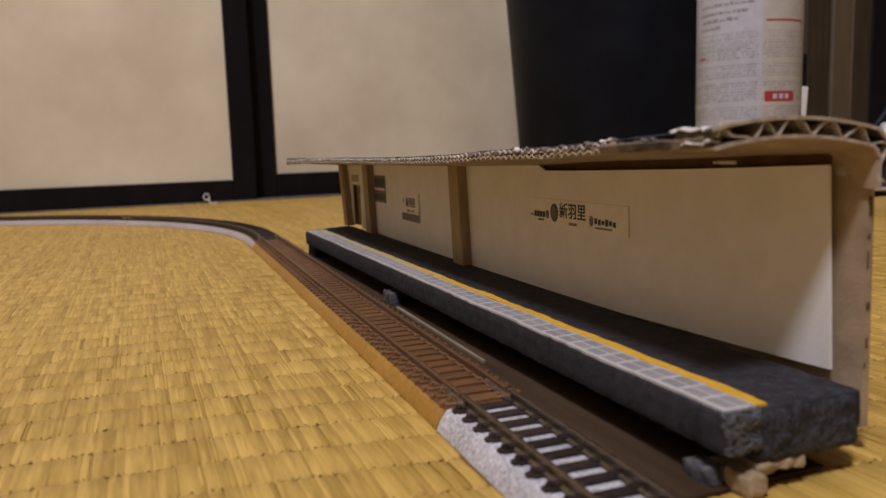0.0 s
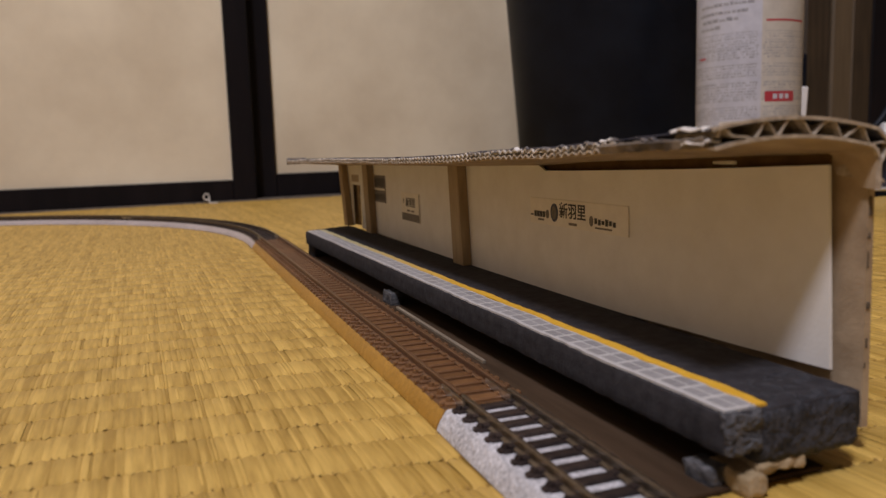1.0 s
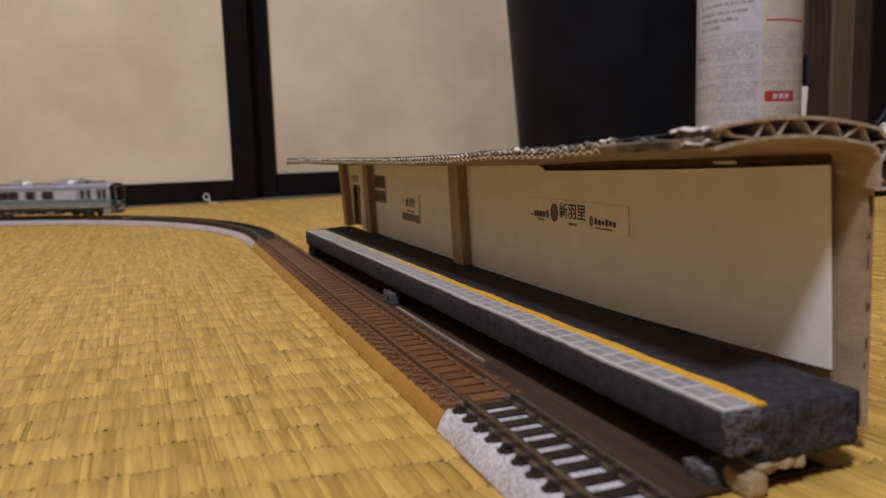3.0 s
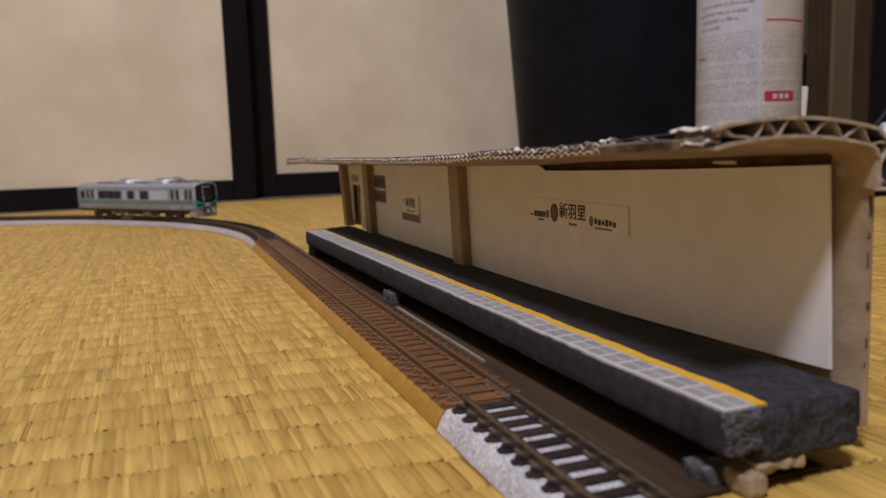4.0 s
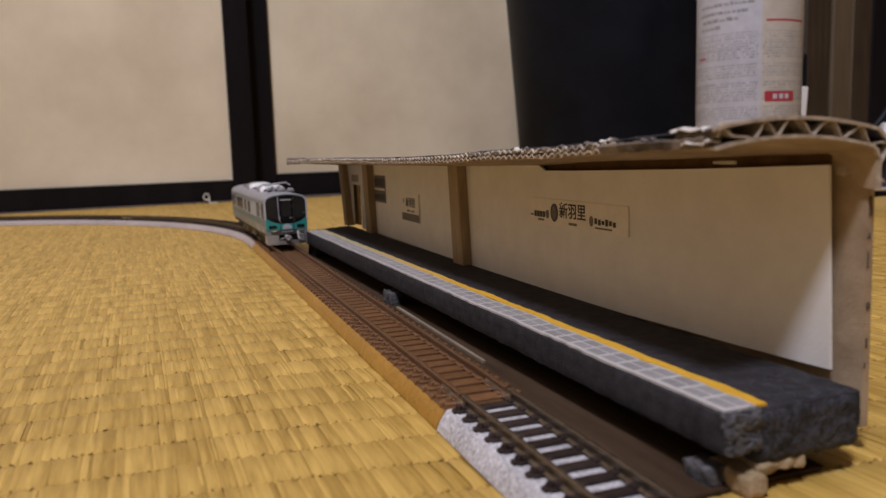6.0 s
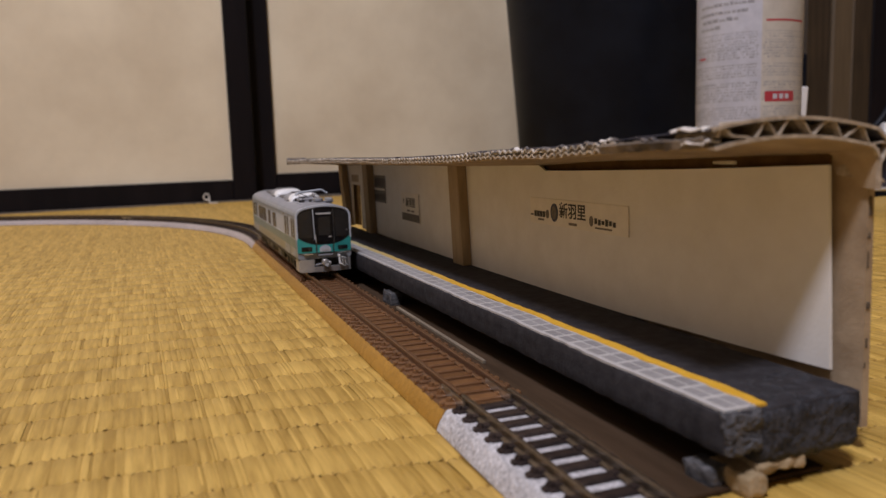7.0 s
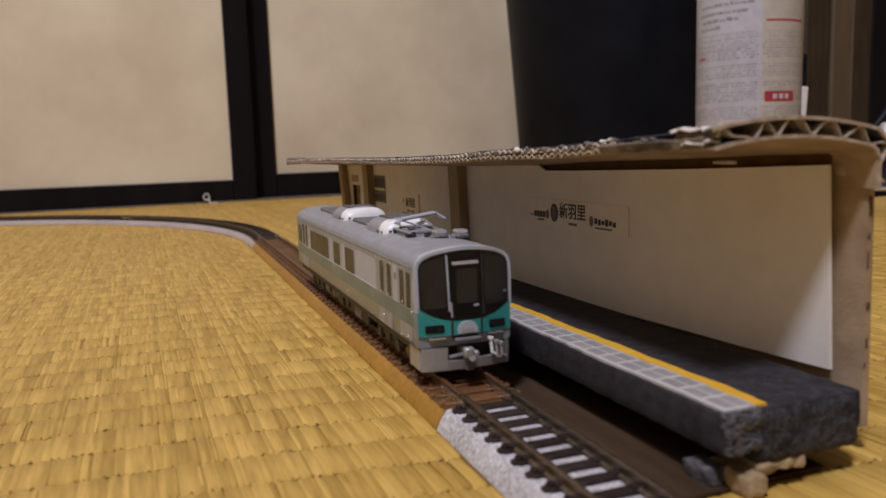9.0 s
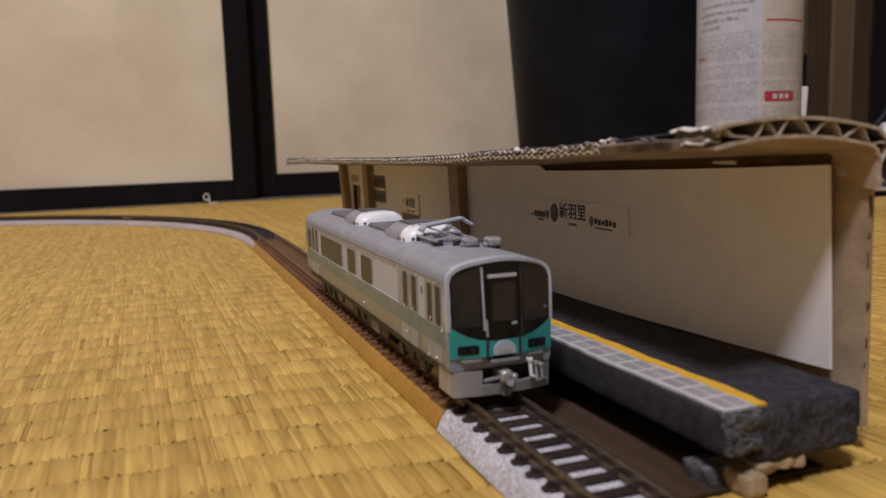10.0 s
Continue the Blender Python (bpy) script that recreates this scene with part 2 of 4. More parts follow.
def tube(name, points, r, mat, parent=None, label=""):
    rings = []
    pts = [Vector(p) for p in points]
    for i, p in enumerate(pts):
        d = (pts[min(i + 1, len(pts) - 1)] - pts[max(i - 1, 0)]).normalized()
        side = d.cross(Vector((0.13, 0.21, 1))).normalized()
        up = side.cross(d)
        rings.append([p + r * (side * cos(a) + up * sin(a)) for a in (k * pi / 4 for k in range(8))])
    return part(name, loft(bmesh.new(), rings), mat, parent, label, smooth=True)


# ---- track line ----
def line_at(s):
    """Place (mm) and heading of the track's centre line, s mm back from the stopping point."""
    h = TRACK_A
    u, left = Vector((-sin(h), cos(h))), Vector((-cos(h), -sin(h)))
    p = TRACK_O + u * min(s, L0)
    if s > L0:
        a = (s - L0) / RADIUS
        p = p + u * (RADIUS * sin(a)) + left * (RADIUS * (1 - cos(a)))
        h += a
    return p, h


def on_line(s, w, z):
    p, h = line_at(s)
    return Vector((p.x + w * cos(h), p.y + w * sin(h), z))


def sweep(profile, s0, s1, step):
    n = max(1, round((s1 - s0) / step))
    return [[on_line(s0 + (s1 - s0) * k / n, w, z) for w, z in profile] for k in range(n + 1)]


# ---- the room ----
def room_part(name, mat, box_args, label, category="", kind="structure", bevel=0.0):
    ob = part(name, boxed(*box_args, bevel=bevel), mat, at=ROOM)
    return tagged(ob, label, category, kind=kind)


WALL_D = 842.0
floor = part("floor", boxed(-1500, 1500, -1900, 900, -40, -0.95), STRAW_BASE, at=ROOM)
tagged(floor, "golden woven rush tatami mat floor, slightly worn", "floor", kind="structure")


def weave():
    """Rush strands between rows of binding: every cell a small arched pad of one to three strands."""
    rng = np.random.default_rng(5)
    strand, row = radians(21.5), radians(14.5)
    e = np.array([-sin(strand), cos(strand)])
    r = np.array([cos(row), sin(row)])
    pitch = 11.6
    widths = rng.choice([0.6, 0.85, 1.1, 1.45, 1.9], 1150, p=[0.15, 0.3, 0.27, 0.18, 0.1])
    lefts = np.concatenate([[0], np.cumsum(widths)]) - 620
    us, vs = np.array([0.0, 0.5, 1.0]), np.array([0.0, 0.07, 0.5, 0.93, 1.0])
    eu, ev = np.array([1.0, 0.0, 1.0]), np.array([1.0, 0.2, 0.0, 0.2, 1.0])
    bend = 1.6 * np.sin(lefts * 0.021) + 0.9 * np.sin(lefts * 0.057 + 1.0)
    verts, faces, tones, count = [], [], [], 0
    column = rng.random(len(widths))
    quad = np.array([[a * 5 + b, (a + 1) * 5 + b, (a + 1) * 5 + b + 1, a * 5 + b + 1] for a in range(2) for b in range(4)])
    for j in range(2, 82):
        i = 0
        while i < len(widths):
            join = 1 + int(rng.random() < 0.42) + int(rng.random() < 0.1)
            k1 = min(i + join, len(widths))
            x0, w, col, bow = lefts[i], lefts[k1] - lefts[i], column[i], bend[i]
            i = k1
            mid = e * (j * pitch) + r * x0
            if mid[1] < 60 or abs(mid[0]) > 60 + 0.72 * mid[1]:
                continue
            odd = rng.random()
            sunk = odd < 0.11 and w < 1.25
            lift = rng.uniform(-0.05, 0.05) - (0.16 if sunk else 0.0)
            a0, a1 = bow + rng.normal(0, 0.12) - rng.uniform(0, 0.1), bow + pitch + rng.normal(0, 0.12) + rng.uniform(0, 0.1)
            lean = rng.normal(0, 0.07)
            for k in range(3):
                for l in range(5):
                    along = a0 + (a1 - a0) * vs[l] + j * pitch
                    p = e * along + r * (x0 - 0.04 + (w + 0.08) * us[k] + lean * (vs[l] - 0.5))
                    verts.append((p[0], p[1], -0.1 + lift - 0.11 * eu[k] - 0.23 * ev[l] - 0.6 * eu[k] * ev[l]))
            faces.append(quad + count)
            tones += [(0.02 if sunk else 1.0 if odd > 0.975 else 0.10 + 0.45 * col + 0.40 * rng.random())] * 15
            count += 15
            if odd > 0.955:
                # a single pale strand lying proud of the pad
                for k in range(3):
                    for l in range(5):
                        along = a0 + 1.5 + (a1 - a0 - 3.5) * vs[l] + j * pitch
                        p = e * along + r * (x0 + w * 0.4 + 0.55 * us[k] + lean * 2 * (vs[l] - 0.5))
                        verts.append((p[0], p[1], 0.06 - 0.2 * eu[k] - 0.25 * ev[l]))
                faces.append(quad + count)
                tones += [1.15] * 15
                count += 15
    v = np.array(verts, dtype=np.float32) * MM
    f = np.concatenate(faces)
    me = bpy.data.meshes.new("weave")
    me.vertices.add(len(v))
    me.vertices.foreach_set("co", v.ravel())
    me.loops.add(f.size)
    me.loops.foreach_set("vertex_index", f.ravel().astype(np.int32))
    me.polygons.add(len(f))
    me.polygons.foreach_set("loop_start", np.arange(0, f.size, 4, dtype=np.int32))
    me.polygons.foreach_set("use_smooth", np.ones(len(f), dtype=bool))
    me.update(calc_edges=True)
    me.attributes.new("tone", "FLOAT", "POINT").data.foreach_set("value", np.array(tones, dtype=np.float32))
    me.materials.append(STRAW)
    ob = new("weave", me)
    ob.parent = floor
    ob.matrix_parent_inverse = ROOM.inverted()
    return tagged(ob, "woven rush strands of the mat", kind="stuff")



def pit_marks():
    """Small dark bits that paint the shaded pits between the strands along each row."""
    rng = np.random.default_rng(11)
    strand, row = radians(21.5), radians(14.5)
    e, r = np.array([-sin(strand), cos(strand)]), np.array([cos(row), sin(row)])
    mark = np.array([(1, 0, 0), (0, 1, 0), (-1, 0, 0), (0, -1, 0), (0, 0, 1)])
    tri = np.array([(0, 1, 4), (1, 2, 4), (2, 3, 4), (3, 0, 4)])
    verts, faces, count = [], [], 0
    for j in range(2, 52):
        x = -420.0
        while x < 330:
            x += rng.choice([1.1, 1.5, 2.1, 3.0])
            along = j * 11.6 + 1.6 * sin(x * 0.021) + 0.9 * sin(x * 0.057 + 1.0) + rng.normal(0, 0.1)
            p = e * along + r * x
            if p[1] < 60 or abs(p[0]) > 60 + 0.72 * p[1] or rng.random() < 0.25:
                continue
            a, b = rng.uniform(0.15, 0.32), rng.uniform(0.25, 0.6)
            for kx, ky, kz in mark:
                q = p + r * kx * a + e * ky * b
                verts.append((q[0] * MM, q[1] * MM, (-0.29 + kz * rng.uniform(0.12, 0.22)) * MM))
            faces += (tri + count).tolist()
            count += 5
    me = bpy.data.meshes.new("pit_shade_marks")
    me.from_pydata(verts, [], faces)
    me.materials.append(PIT_SHADE)
    ob = new("pit_shade_marks", me)
    ob.parent = floor
    ob.matrix_parent_inverse = ROOM.inverted()
    return tagged(ob, "dark bits painting the shaded pits between the rush strands", kind="stuff")


weave()
pit_marks()
room_part("threshold", CLOTH_EDGE, (-1500, 1500, WALL_D - 6, WALL_D + 60, -30, 1.0), "dark cloth border and sill along the sliding doors", "threshold", bevel=0.8)
room_part("wall_north", PLASTER, (-1500, 1500, WALL_D + 60, WALL_D + 140, -40, 2400), "plain plaster wall behind the sliding doors", "wall")
# Unseen closing walls and ceiling, their tones chosen to cut bounced light.
room_part("wall_south", UNSEEN_DARK, (-1500, 1500, -1980, -1900, -40, 2400), "unseen wall, kept dark to limit bounced light", "wall")
room_part("wall_west", UNSEEN_MID, (-1580, -1500, -1980, WALL_D + 140, -40, 2400), "unseen wall, toned to limit bounced light", "wall")
room_part("wall_east", UNSEEN_DARK, (1500, 1580, -1980, WALL_D + 140, -40, 2400), "unseen wall, kept dark to limit bounced light", "wall")
room_part("ceiling", CEILING, (-1580, 1580, -1980, WALL_D + 140, 2400, 2440), "unseen ceiling, kept dark to limit bounced light", "ceiling")


def sliding_door(name, c0, c1, depth, stile_l, stile_r, sill, label):
    d = thing(name, label, "sliding door", ROOM, kind="structure")
    top = 1760
    part("panel", boxed(c0 + 5, c1 - 5, depth + 3, depth + 14, sill - 3, top), PAPER_DOOR, d, "cream door paper with faint stains")
    part("stile", boxed(c0, c0 + stile_l, depth - 2, depth + 18, 1.0, top, bevel=1.2), LACQUER, d)
    part("stile", boxed(c1 - stile_r, c1, depth - 2, depth + 18, 1.0, top, bevel=1.2), LACQUER, d)
    part("bottom_rail", boxed(c0 + stile_l, c1 - stile_r, depth - 1, depth + 17, 1.0, sill, bevel=1.0), LACQUER, d)
    part("top_rail", boxed(c0 + stile_l, c1 - stile_r, depth - 1, depth + 17, top - 26, top, bevel=1.0), LACQUER, d)
    return d


sliding_door("door_1", -740, 143, WALL_D + 2, 26, 24.5, 22.5, "closed paper sliding door with black lacquered frame")
sliding_door("door_2", 139, 990, WALL_D + 24, 30, 26, 26.5, "second paper sliding door with black lacquered frame")


# ---- track ----
RAIL_PROFILE = [(-0.75, 3.85), (0.75, 3.85), (0.75, 4.1), (0.2, 4.35), (0.2, 5.2), (0.42, 5.35), (0.42, 5.86), (0.32, 5.94), (-0.32, 5.94),
                (-0.42, 5.86), (-0.42, 5.35), (-0.2, 5.2), (-0.2, 4.35), (-0.75, 4.1)]


def sleeper_mesh(name, mat, half=6.7, wide=1.15):
    bm = boxed(-half, half, -wide, wide, 3.2, 4.1, bevel=0.18)
    for side in (-1, 1):
        box(bm, side * 4.5 - 1.3, side * 4.5 + 1.3, -0.75, 0.75, 4.0, 4.5, bevel=0.12)
        rod(bm, (side * 6.2, 0, 4.0), (side * 6.2, 0, 4.75), 0.75, 0.55, 8)
        box(bm, side * (half + 0.25) - 0.45, side * (half + 0.25) + 0.45, -0.7, 0.7, 2.9, 4.2, bevel=0.2)
    for v in bm.verts:
        v.co *= MM
    me = bpy.data.meshes.new(name)
    bm.to_mesh(me)
    bm.free()
    me.materials.append(mat)
    return me


BROWN_SLEEPER = sleeper_mesh("brown_sleeper", BROWN_TIE, 7.35, 1.45)
DARK_SLEEPER = sleeper_mesh("dark_sleeper", DARK_TIE)


def track_section(s0, s1, bed_mat, sleeper, label, top_mat=None, rail_mat=None):
    t = thing("track_section", label, "model track", group="sections of the model track")
    step = 8 if s1 > L0 else 20
    profile = [(-9.7, 0.0), (-9.45, 0.9), (-7.95, 3.3), (-7.6, 3.55), (7.6, 3.55), (7.95, 3.3), (9.45, 0.9), (9.7, 0.0)]
    bm = loft(bmesh.new(), sweep(profile, s0 + 0.2, s1 - 0.2, step))
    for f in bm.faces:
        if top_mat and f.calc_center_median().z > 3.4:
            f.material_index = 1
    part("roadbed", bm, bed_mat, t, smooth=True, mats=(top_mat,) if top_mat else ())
    for side in (-4.5, 4.5):
        part("rail", loft(bmesh.new(), sweep([(w + side, z) for w, z in RAIL_PROFILE], s0 + 0.35, s1 - 0.35, step)), rail_mat or RAIL_METAL, t, smooth=True)
        bm = bmesh.new()
        for w in (-0.72, 0.72):
            rings = sweep([(side + w - 0.26, 4.0), (side + w + 0.26, 4.0), (side + w + 0.26, 5.2), (side + w + 0.1, 5.45), (side + w - 0.26, 5.45)], s0 - 2.6, s0 + 8.5, 3)
            loft(bm, rings)
        part("rail_joiner", bm, NICKEL, t, "small bright metal rail joiner")
    n = round((s1 - s0) / 4.9)
    for k in range(n):
        p, h = line_at(s0 + (s1 - s0) * (k + 0.5) / n)
        shared("sleeper", sleeper, t, pose(p.x * MM, p.y * MM, 0, 0, 0, math.degrees(h)))
    return t


track_section(-120, 6.0, GREY_BED, DARK_SLEEPER, "straight model track on speckled grey ballast with dark sleepers")
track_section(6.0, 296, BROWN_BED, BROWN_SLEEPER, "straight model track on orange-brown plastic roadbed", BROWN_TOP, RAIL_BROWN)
track_section(296, 296 + 225, PINK_BED, DARK_SLEEPER, "curved model track on pale grey ballast with dark sleepers", DARK_TOP)
track_section(521, 521 + 225, PINK_BED, DARK_SLEEPER, "curved model track on pale grey ballast with dark sleepers", DARK_TOP)
track_section(746, 746 + 450, PINK_BED, DARK_SLEEPER, "curved model track on pale grey ballast with dark sleepers", DARK_TOP)


# ---- the platform: x from its edge towards the wall, y along it ----
PTOP = 12.5


def rough_slab(x0, x1, y0, y1, z0, z1, rnd, nx, ny, nz, amount, seed, skew=0.0, soft=1.0, crumb=0.0):
    """A block with many facets, rounded edges and an uneven, cut surface."""
    bm = bmesh.new()
    made = bmesh.ops.create_grid(bm, x_segments=1, y_segments=1, size=0.5)
    bmesh.ops.delete(bm, geom=bm.verts[:], context="VERTS")
    grid = {}

    def vert(i, j, k):
        if (i, j, k) not in grid:
            grid[i, j, k] = bm.verts.new((x0 + (x1 - x0) * i / nx, y0 + (y1 - y0) * j / ny + skew * i / nx * j / ny, z0 + (z1 - z0) * k / nz))
        return grid[i, j, k]

    for a, b, c, n in ((nx, ny, nz, 0), (nx, nz, ny, 1), (ny, nz, nx, 2)):
        for i in range(a):
            for j in range(b):
                for k in (0, c):
                    q = [(i, j), (i + 1, j), (i + 1, j + 1), (i, j + 1)]
                    bm.faces.new([vert(*((u, v, k) if n == 0 else (u, k, v) if n == 1 else (k, u, v))) for u, v in q])
    for v in bm.verts:
        p = v.co.copy()
        core = Vector((min(max(p.x, x0 + rnd), x1 - rnd), min(max(p.y, y0 + rnd), max(y1 + skew - rnd, y0 + rnd)), min(max(p.z, z0 + rnd), z1 - rnd)))
        d = p - core
        if d.length > rnd:
            p = core + d.normalized() * rnd
        p += noise.noise_vector(p * 0.55 + Vector((seed, 0, 0))) * amount * soft + noise.noise_vector(p * 1.7 + Vector((0, seed, 0))) * amount * 0.5 + noise.noise_vector(p * 4.1 + Vector((seed, seed, 0))) * amount * crumb
        v.co = p
    return bm


platform = thing("platform", "dark grey painted foam model platform with yellow line", "model platform", PLATFORM)
part("slab", rough_slab(0, 25.9, 0.3, 283, 6.3, PTOP, 0.9, 16, 140, 5, 0.2, 3, skew=14), FOAM, platform, smooth=True)
part("end_block", rough_slab(6.0, 25.6, -0.1, 13, 3.7, PTOP - 0.05, 1.9, 74, 30, 34, 0.34, 8, soft=0.7, crumb=0.28), FOAM_END, platform, "rough dark painted end block", smooth=True)
part("torn_corner", rough_slab(0.5, 6.6, -0.1, 3.0, 6.6, 12.3, 0.5, 34, 16, 30, 0.6, 17, soft=0.9, crumb=0.25), FOAM_TORN, platform, "torn grey foam corner", smooth=True)
# Dark board; its near right end also paints the end block's shadow.
part("base_board", boxed(-6.5, 21.0, 2.5, 288, 0.0, 0.7, bevel=0.1), BASE_DARK, platform, "thin dark base board under the feet, near end standing for shadow")


# Pale strip added to carry a thin lit line along the base board.
bm = boxed(-0.45, 0.45, -34, 34, 0.6, 1.5, bevel=0.15)
part("edge_strip", bm, LIT_LINE, platform, "added pale strip for a thin lit line along the base board", at=pose(-0.8 * MM, 110 * MM, 0, 0, 0, -1.2))


def strip(name, b0, b1, z, mat, label, wob, y0=1.0, y1=281.0, seed=0.0, ragged=0.0):
    n = 180
    rings = []
    for k in range(n + 1):
        y = y0 + (y1 - y0) * k / n
        d = wob * noise.noise(Vector((y * 0.05, seed, 0))) * 2 + wob * 0.6 * noise.noise(Vector((y * 0.2, seed + 5, 0)))
        lift = 0.12 * noise.noise(Vector((y * 0.08, 9, 0)))
        r0 = ragged * noise.noise(Vector((y * 0.35, seed + 2, 1)))
        r1 = ragged * (noise.noise(Vector((y * 0.25, seed + 8, 1))) + 1.6 * max(0.0, noise.noise(Vector((y * 0.07, seed + 4, 2)))))
        rings.append([(b0 + d + r0, y, PTOP - 0.1), (b1 + d + r1, y, PTOP - 0.1), (b1 + d + r1, y, z + lift), (b0 + d + r0, y, z + lift)])
    return part(name, loft(bmesh.new(), rings), mat, platform, label)


strip("tactile_strip", 0.55, 6.3, PTOP + 0.30, STRIP_WHITE, "white paper strip with grey paving pattern", 0.3, ragged=0.35)
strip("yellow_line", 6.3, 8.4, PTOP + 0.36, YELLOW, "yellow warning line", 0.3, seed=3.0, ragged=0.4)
tile_mesh = bpy.data.meshes.new("tile")
bm = boxed(-1.0, 1.0, -2.1, 2.1, 0, 0.07, bevel=0.03)
for v in bm.verts:
    v.co *= MM
bm.to_mesh(tile_mesh)
bm.free()
tile_mesh.materials.append(STRIP_GREY)
for k in range(53):
    y = 4.0 + k * 5.2
    d = 0.3 * noise.noise(Vector((y * 0.05, 0, 0))) * 2 + 0.18 * noise.noise(Vector((y * 0.2, 5, 0)))
    lift = 0.12 * noise.noise(Vector((y * 0.08, 9, 0)))
    for b in (2.45, 4.8):
        shared("tile", tile_mesh, platform, pose((b + d) * MM, y * MM, (PTOP + 0.27 + lift) * MM))


def foot(x0, x1, y0, y1, mat, label, seed, top=6.5):
    part("foot", rough_slab(x0, x1, y0, y1, 0.0, top, 0.7, 8, 8, 5, 0.45, seed), mat, platform, label, smooth=True)


foot(0.4, 4.6, 3.6, 9.5, FOAM_TORN, "grey painted foam block", 11, 3.3)
foot(3.4, 7.2, -0.9, 8, FOAM_RAW, "tan unpainted foam block", 21, 3.3)
foot(8.0, 14.0, 4.0, 10, FOAM_RAW, "tan unpainted foam block", 22, 5.4)
part("raw_underside", rough_slab(6.4, 15.0, 0.2, 6.5, 2.5, 4.6, 0.6, 16, 10, 5, 0.5, 23), FOAM_RAW, platform, "torn tan foam under the end block", smooth=True)
foot(-0.6, 3.4, 149, 158, FOAM_TORN, "grey painted foam block", 31, 4.6)
foot(2.0, 12, 276, 290, FOAM, "grey painted foam block", 41)
foot(14, 25, 130, 160, FOAM, "grey painted foam block", 51)
foot(14, 25, 262, 285, FOAM, "grey painted foam block", 61)

# ---- the cardboard shelter ----
WALL_KEYS = [(-5, 30.0), (4, 29.3), (18, 27.8), (28, 26.8), (43, 26.0), (60, 24.9), (100, 24.5), (150, 24.6), (260, 26.6), (330, 27.5)]


def wall_b(y):
    for (ya, ba), (yb, bb) in zip(WALL_KEYS, WALL_KEYS[1:]):
        if y <= yb:
            return ba + (bb - ba) * (y - ya) / (yb - ya)
    return WALL_KEYS[-1][1]


def roof_z(y):
    """Height of the roof's under side at its front edge."""
    keys = [(-3, 48.6), (20, 48.0), (45, 47.0), (70, 46.6), (95, 45.7), (125, 45.2), (150, 44.9), (210, 44.8), (320, 43.8)]
    for (ya, za), (yb, zb) in zip(keys, keys[1:]):
        if y <= yb:
            return za + (zb - za) * (y - ya) / (yb - ya)
    return keys[-1][1]


shelter = thing("station_shelter", "hand-made station shelter of corrugated cardboard and white card", "model station", PLATFORM)


def wall_top(y):
    keys = [(-3, 46.0), (5, 45.8), (40, 44.7), (80, 43.8), (110, 43.4), (150, 42.8), (260, 42.0), (330, 41.2)]
    for (ya, za), (yb, zb) in zip(keys, keys[1:]):
        if y <= yb:
            return za + (zb - za) * (y - ya) / (yb - ya)
    return keys[-1][1]


def wall_piece(y0, y1, z0, z1, name, mat, label="", inset=0.0, thick=0.6, n=40, extra=0.0):
    rings = []
    for k in range(n + 1):
        y = y0 + (y1 - y0) * k / n
        b = wall_b(y) + inset
        t1 = min(z1, wall_top(y) + (extra if 7 < y < 95 else 0.95))
        lean = 0.5 / 33.0
        foot_z = z0 + (0.25 * max(0.0, min(1.0, (70 - y) / 45)) if name == "paper_wall" else 0.0)
        yt = y + (1.1 * max(0.0, 1 - (y - 9) / 20) if name == "paper_wall" else 0.0)
        rings.append([(b - lean * (foot_z - PTOP), y, foot_z), (b - lean * (t1 - PTOP), yt, t1), (b + thick - lean * (t1 - PTOP), yt, t1), (b + thick - lean * (foot_z - PTOP), y, foot_z)])
    return part(name, loft(bmesh.new(), rings), mat, shelter, label)


wall_piece(9.0, 279, PTOP, 60, "paper_wall", WALL_PAPER, "white card wall, slightly bowed", n=90, extra=-0.4)
wall_piece(295, 316, PTOP, 60, "paper_wall", WALL_PAPER, n=6)
wall_piece(279, 295, 33, 60, "lintel", WALL_PAPER, n=4)
wall_piece(5.0, 279, 4.0, 60, "back_wall", CARD, "brown cardboard back wall", 2.0, 1.4, n=90, extra=1.85)
wall_piece(295, 318, PTOP, 60, "back_wall", CARD, "", 2.5, 1.5, n=6)


for k, (z0, z1) in enumerate(((13.6, 14.6), (17.0, 18.6), (23, 24.2), (29.5, 32.0), (34.0, 35.0), (37.5, 40.6), (42.2, 45.0))):
    x = wall_b(5.0) + 1.5 - 0.5 / 33 * (z0 - PTOP)
    w = 0.28 + 0.22 * (k % 3)
    part("flute_hole", rough_slab(x + 0.75, x + 0.75 + w, 4.8, 5.6, z0, z1, 0.2, 3, 3, 8, 0.14, 60 + k), FLUTE_DARK, shelter, "dark hole in the corrugated edge", smooth=True)



# Dark brown strip that puts the shade above the card wall into colour.
wall_piece(11.0, 96, 38, 60, "gap_shade_strip", GAP_SHADE, "dark strip painting the shade in the gap above the wall", 1.65, 0.25, n=40, extra=1.8)
part("torn_paper", boxed(wall_b(33) + 1.0, wall_b(33) + 1.5, 29.5, 35.5, 45.15, 45.85, bevel=0.15), TORN, shelter, "scrap of white paper in the gap")


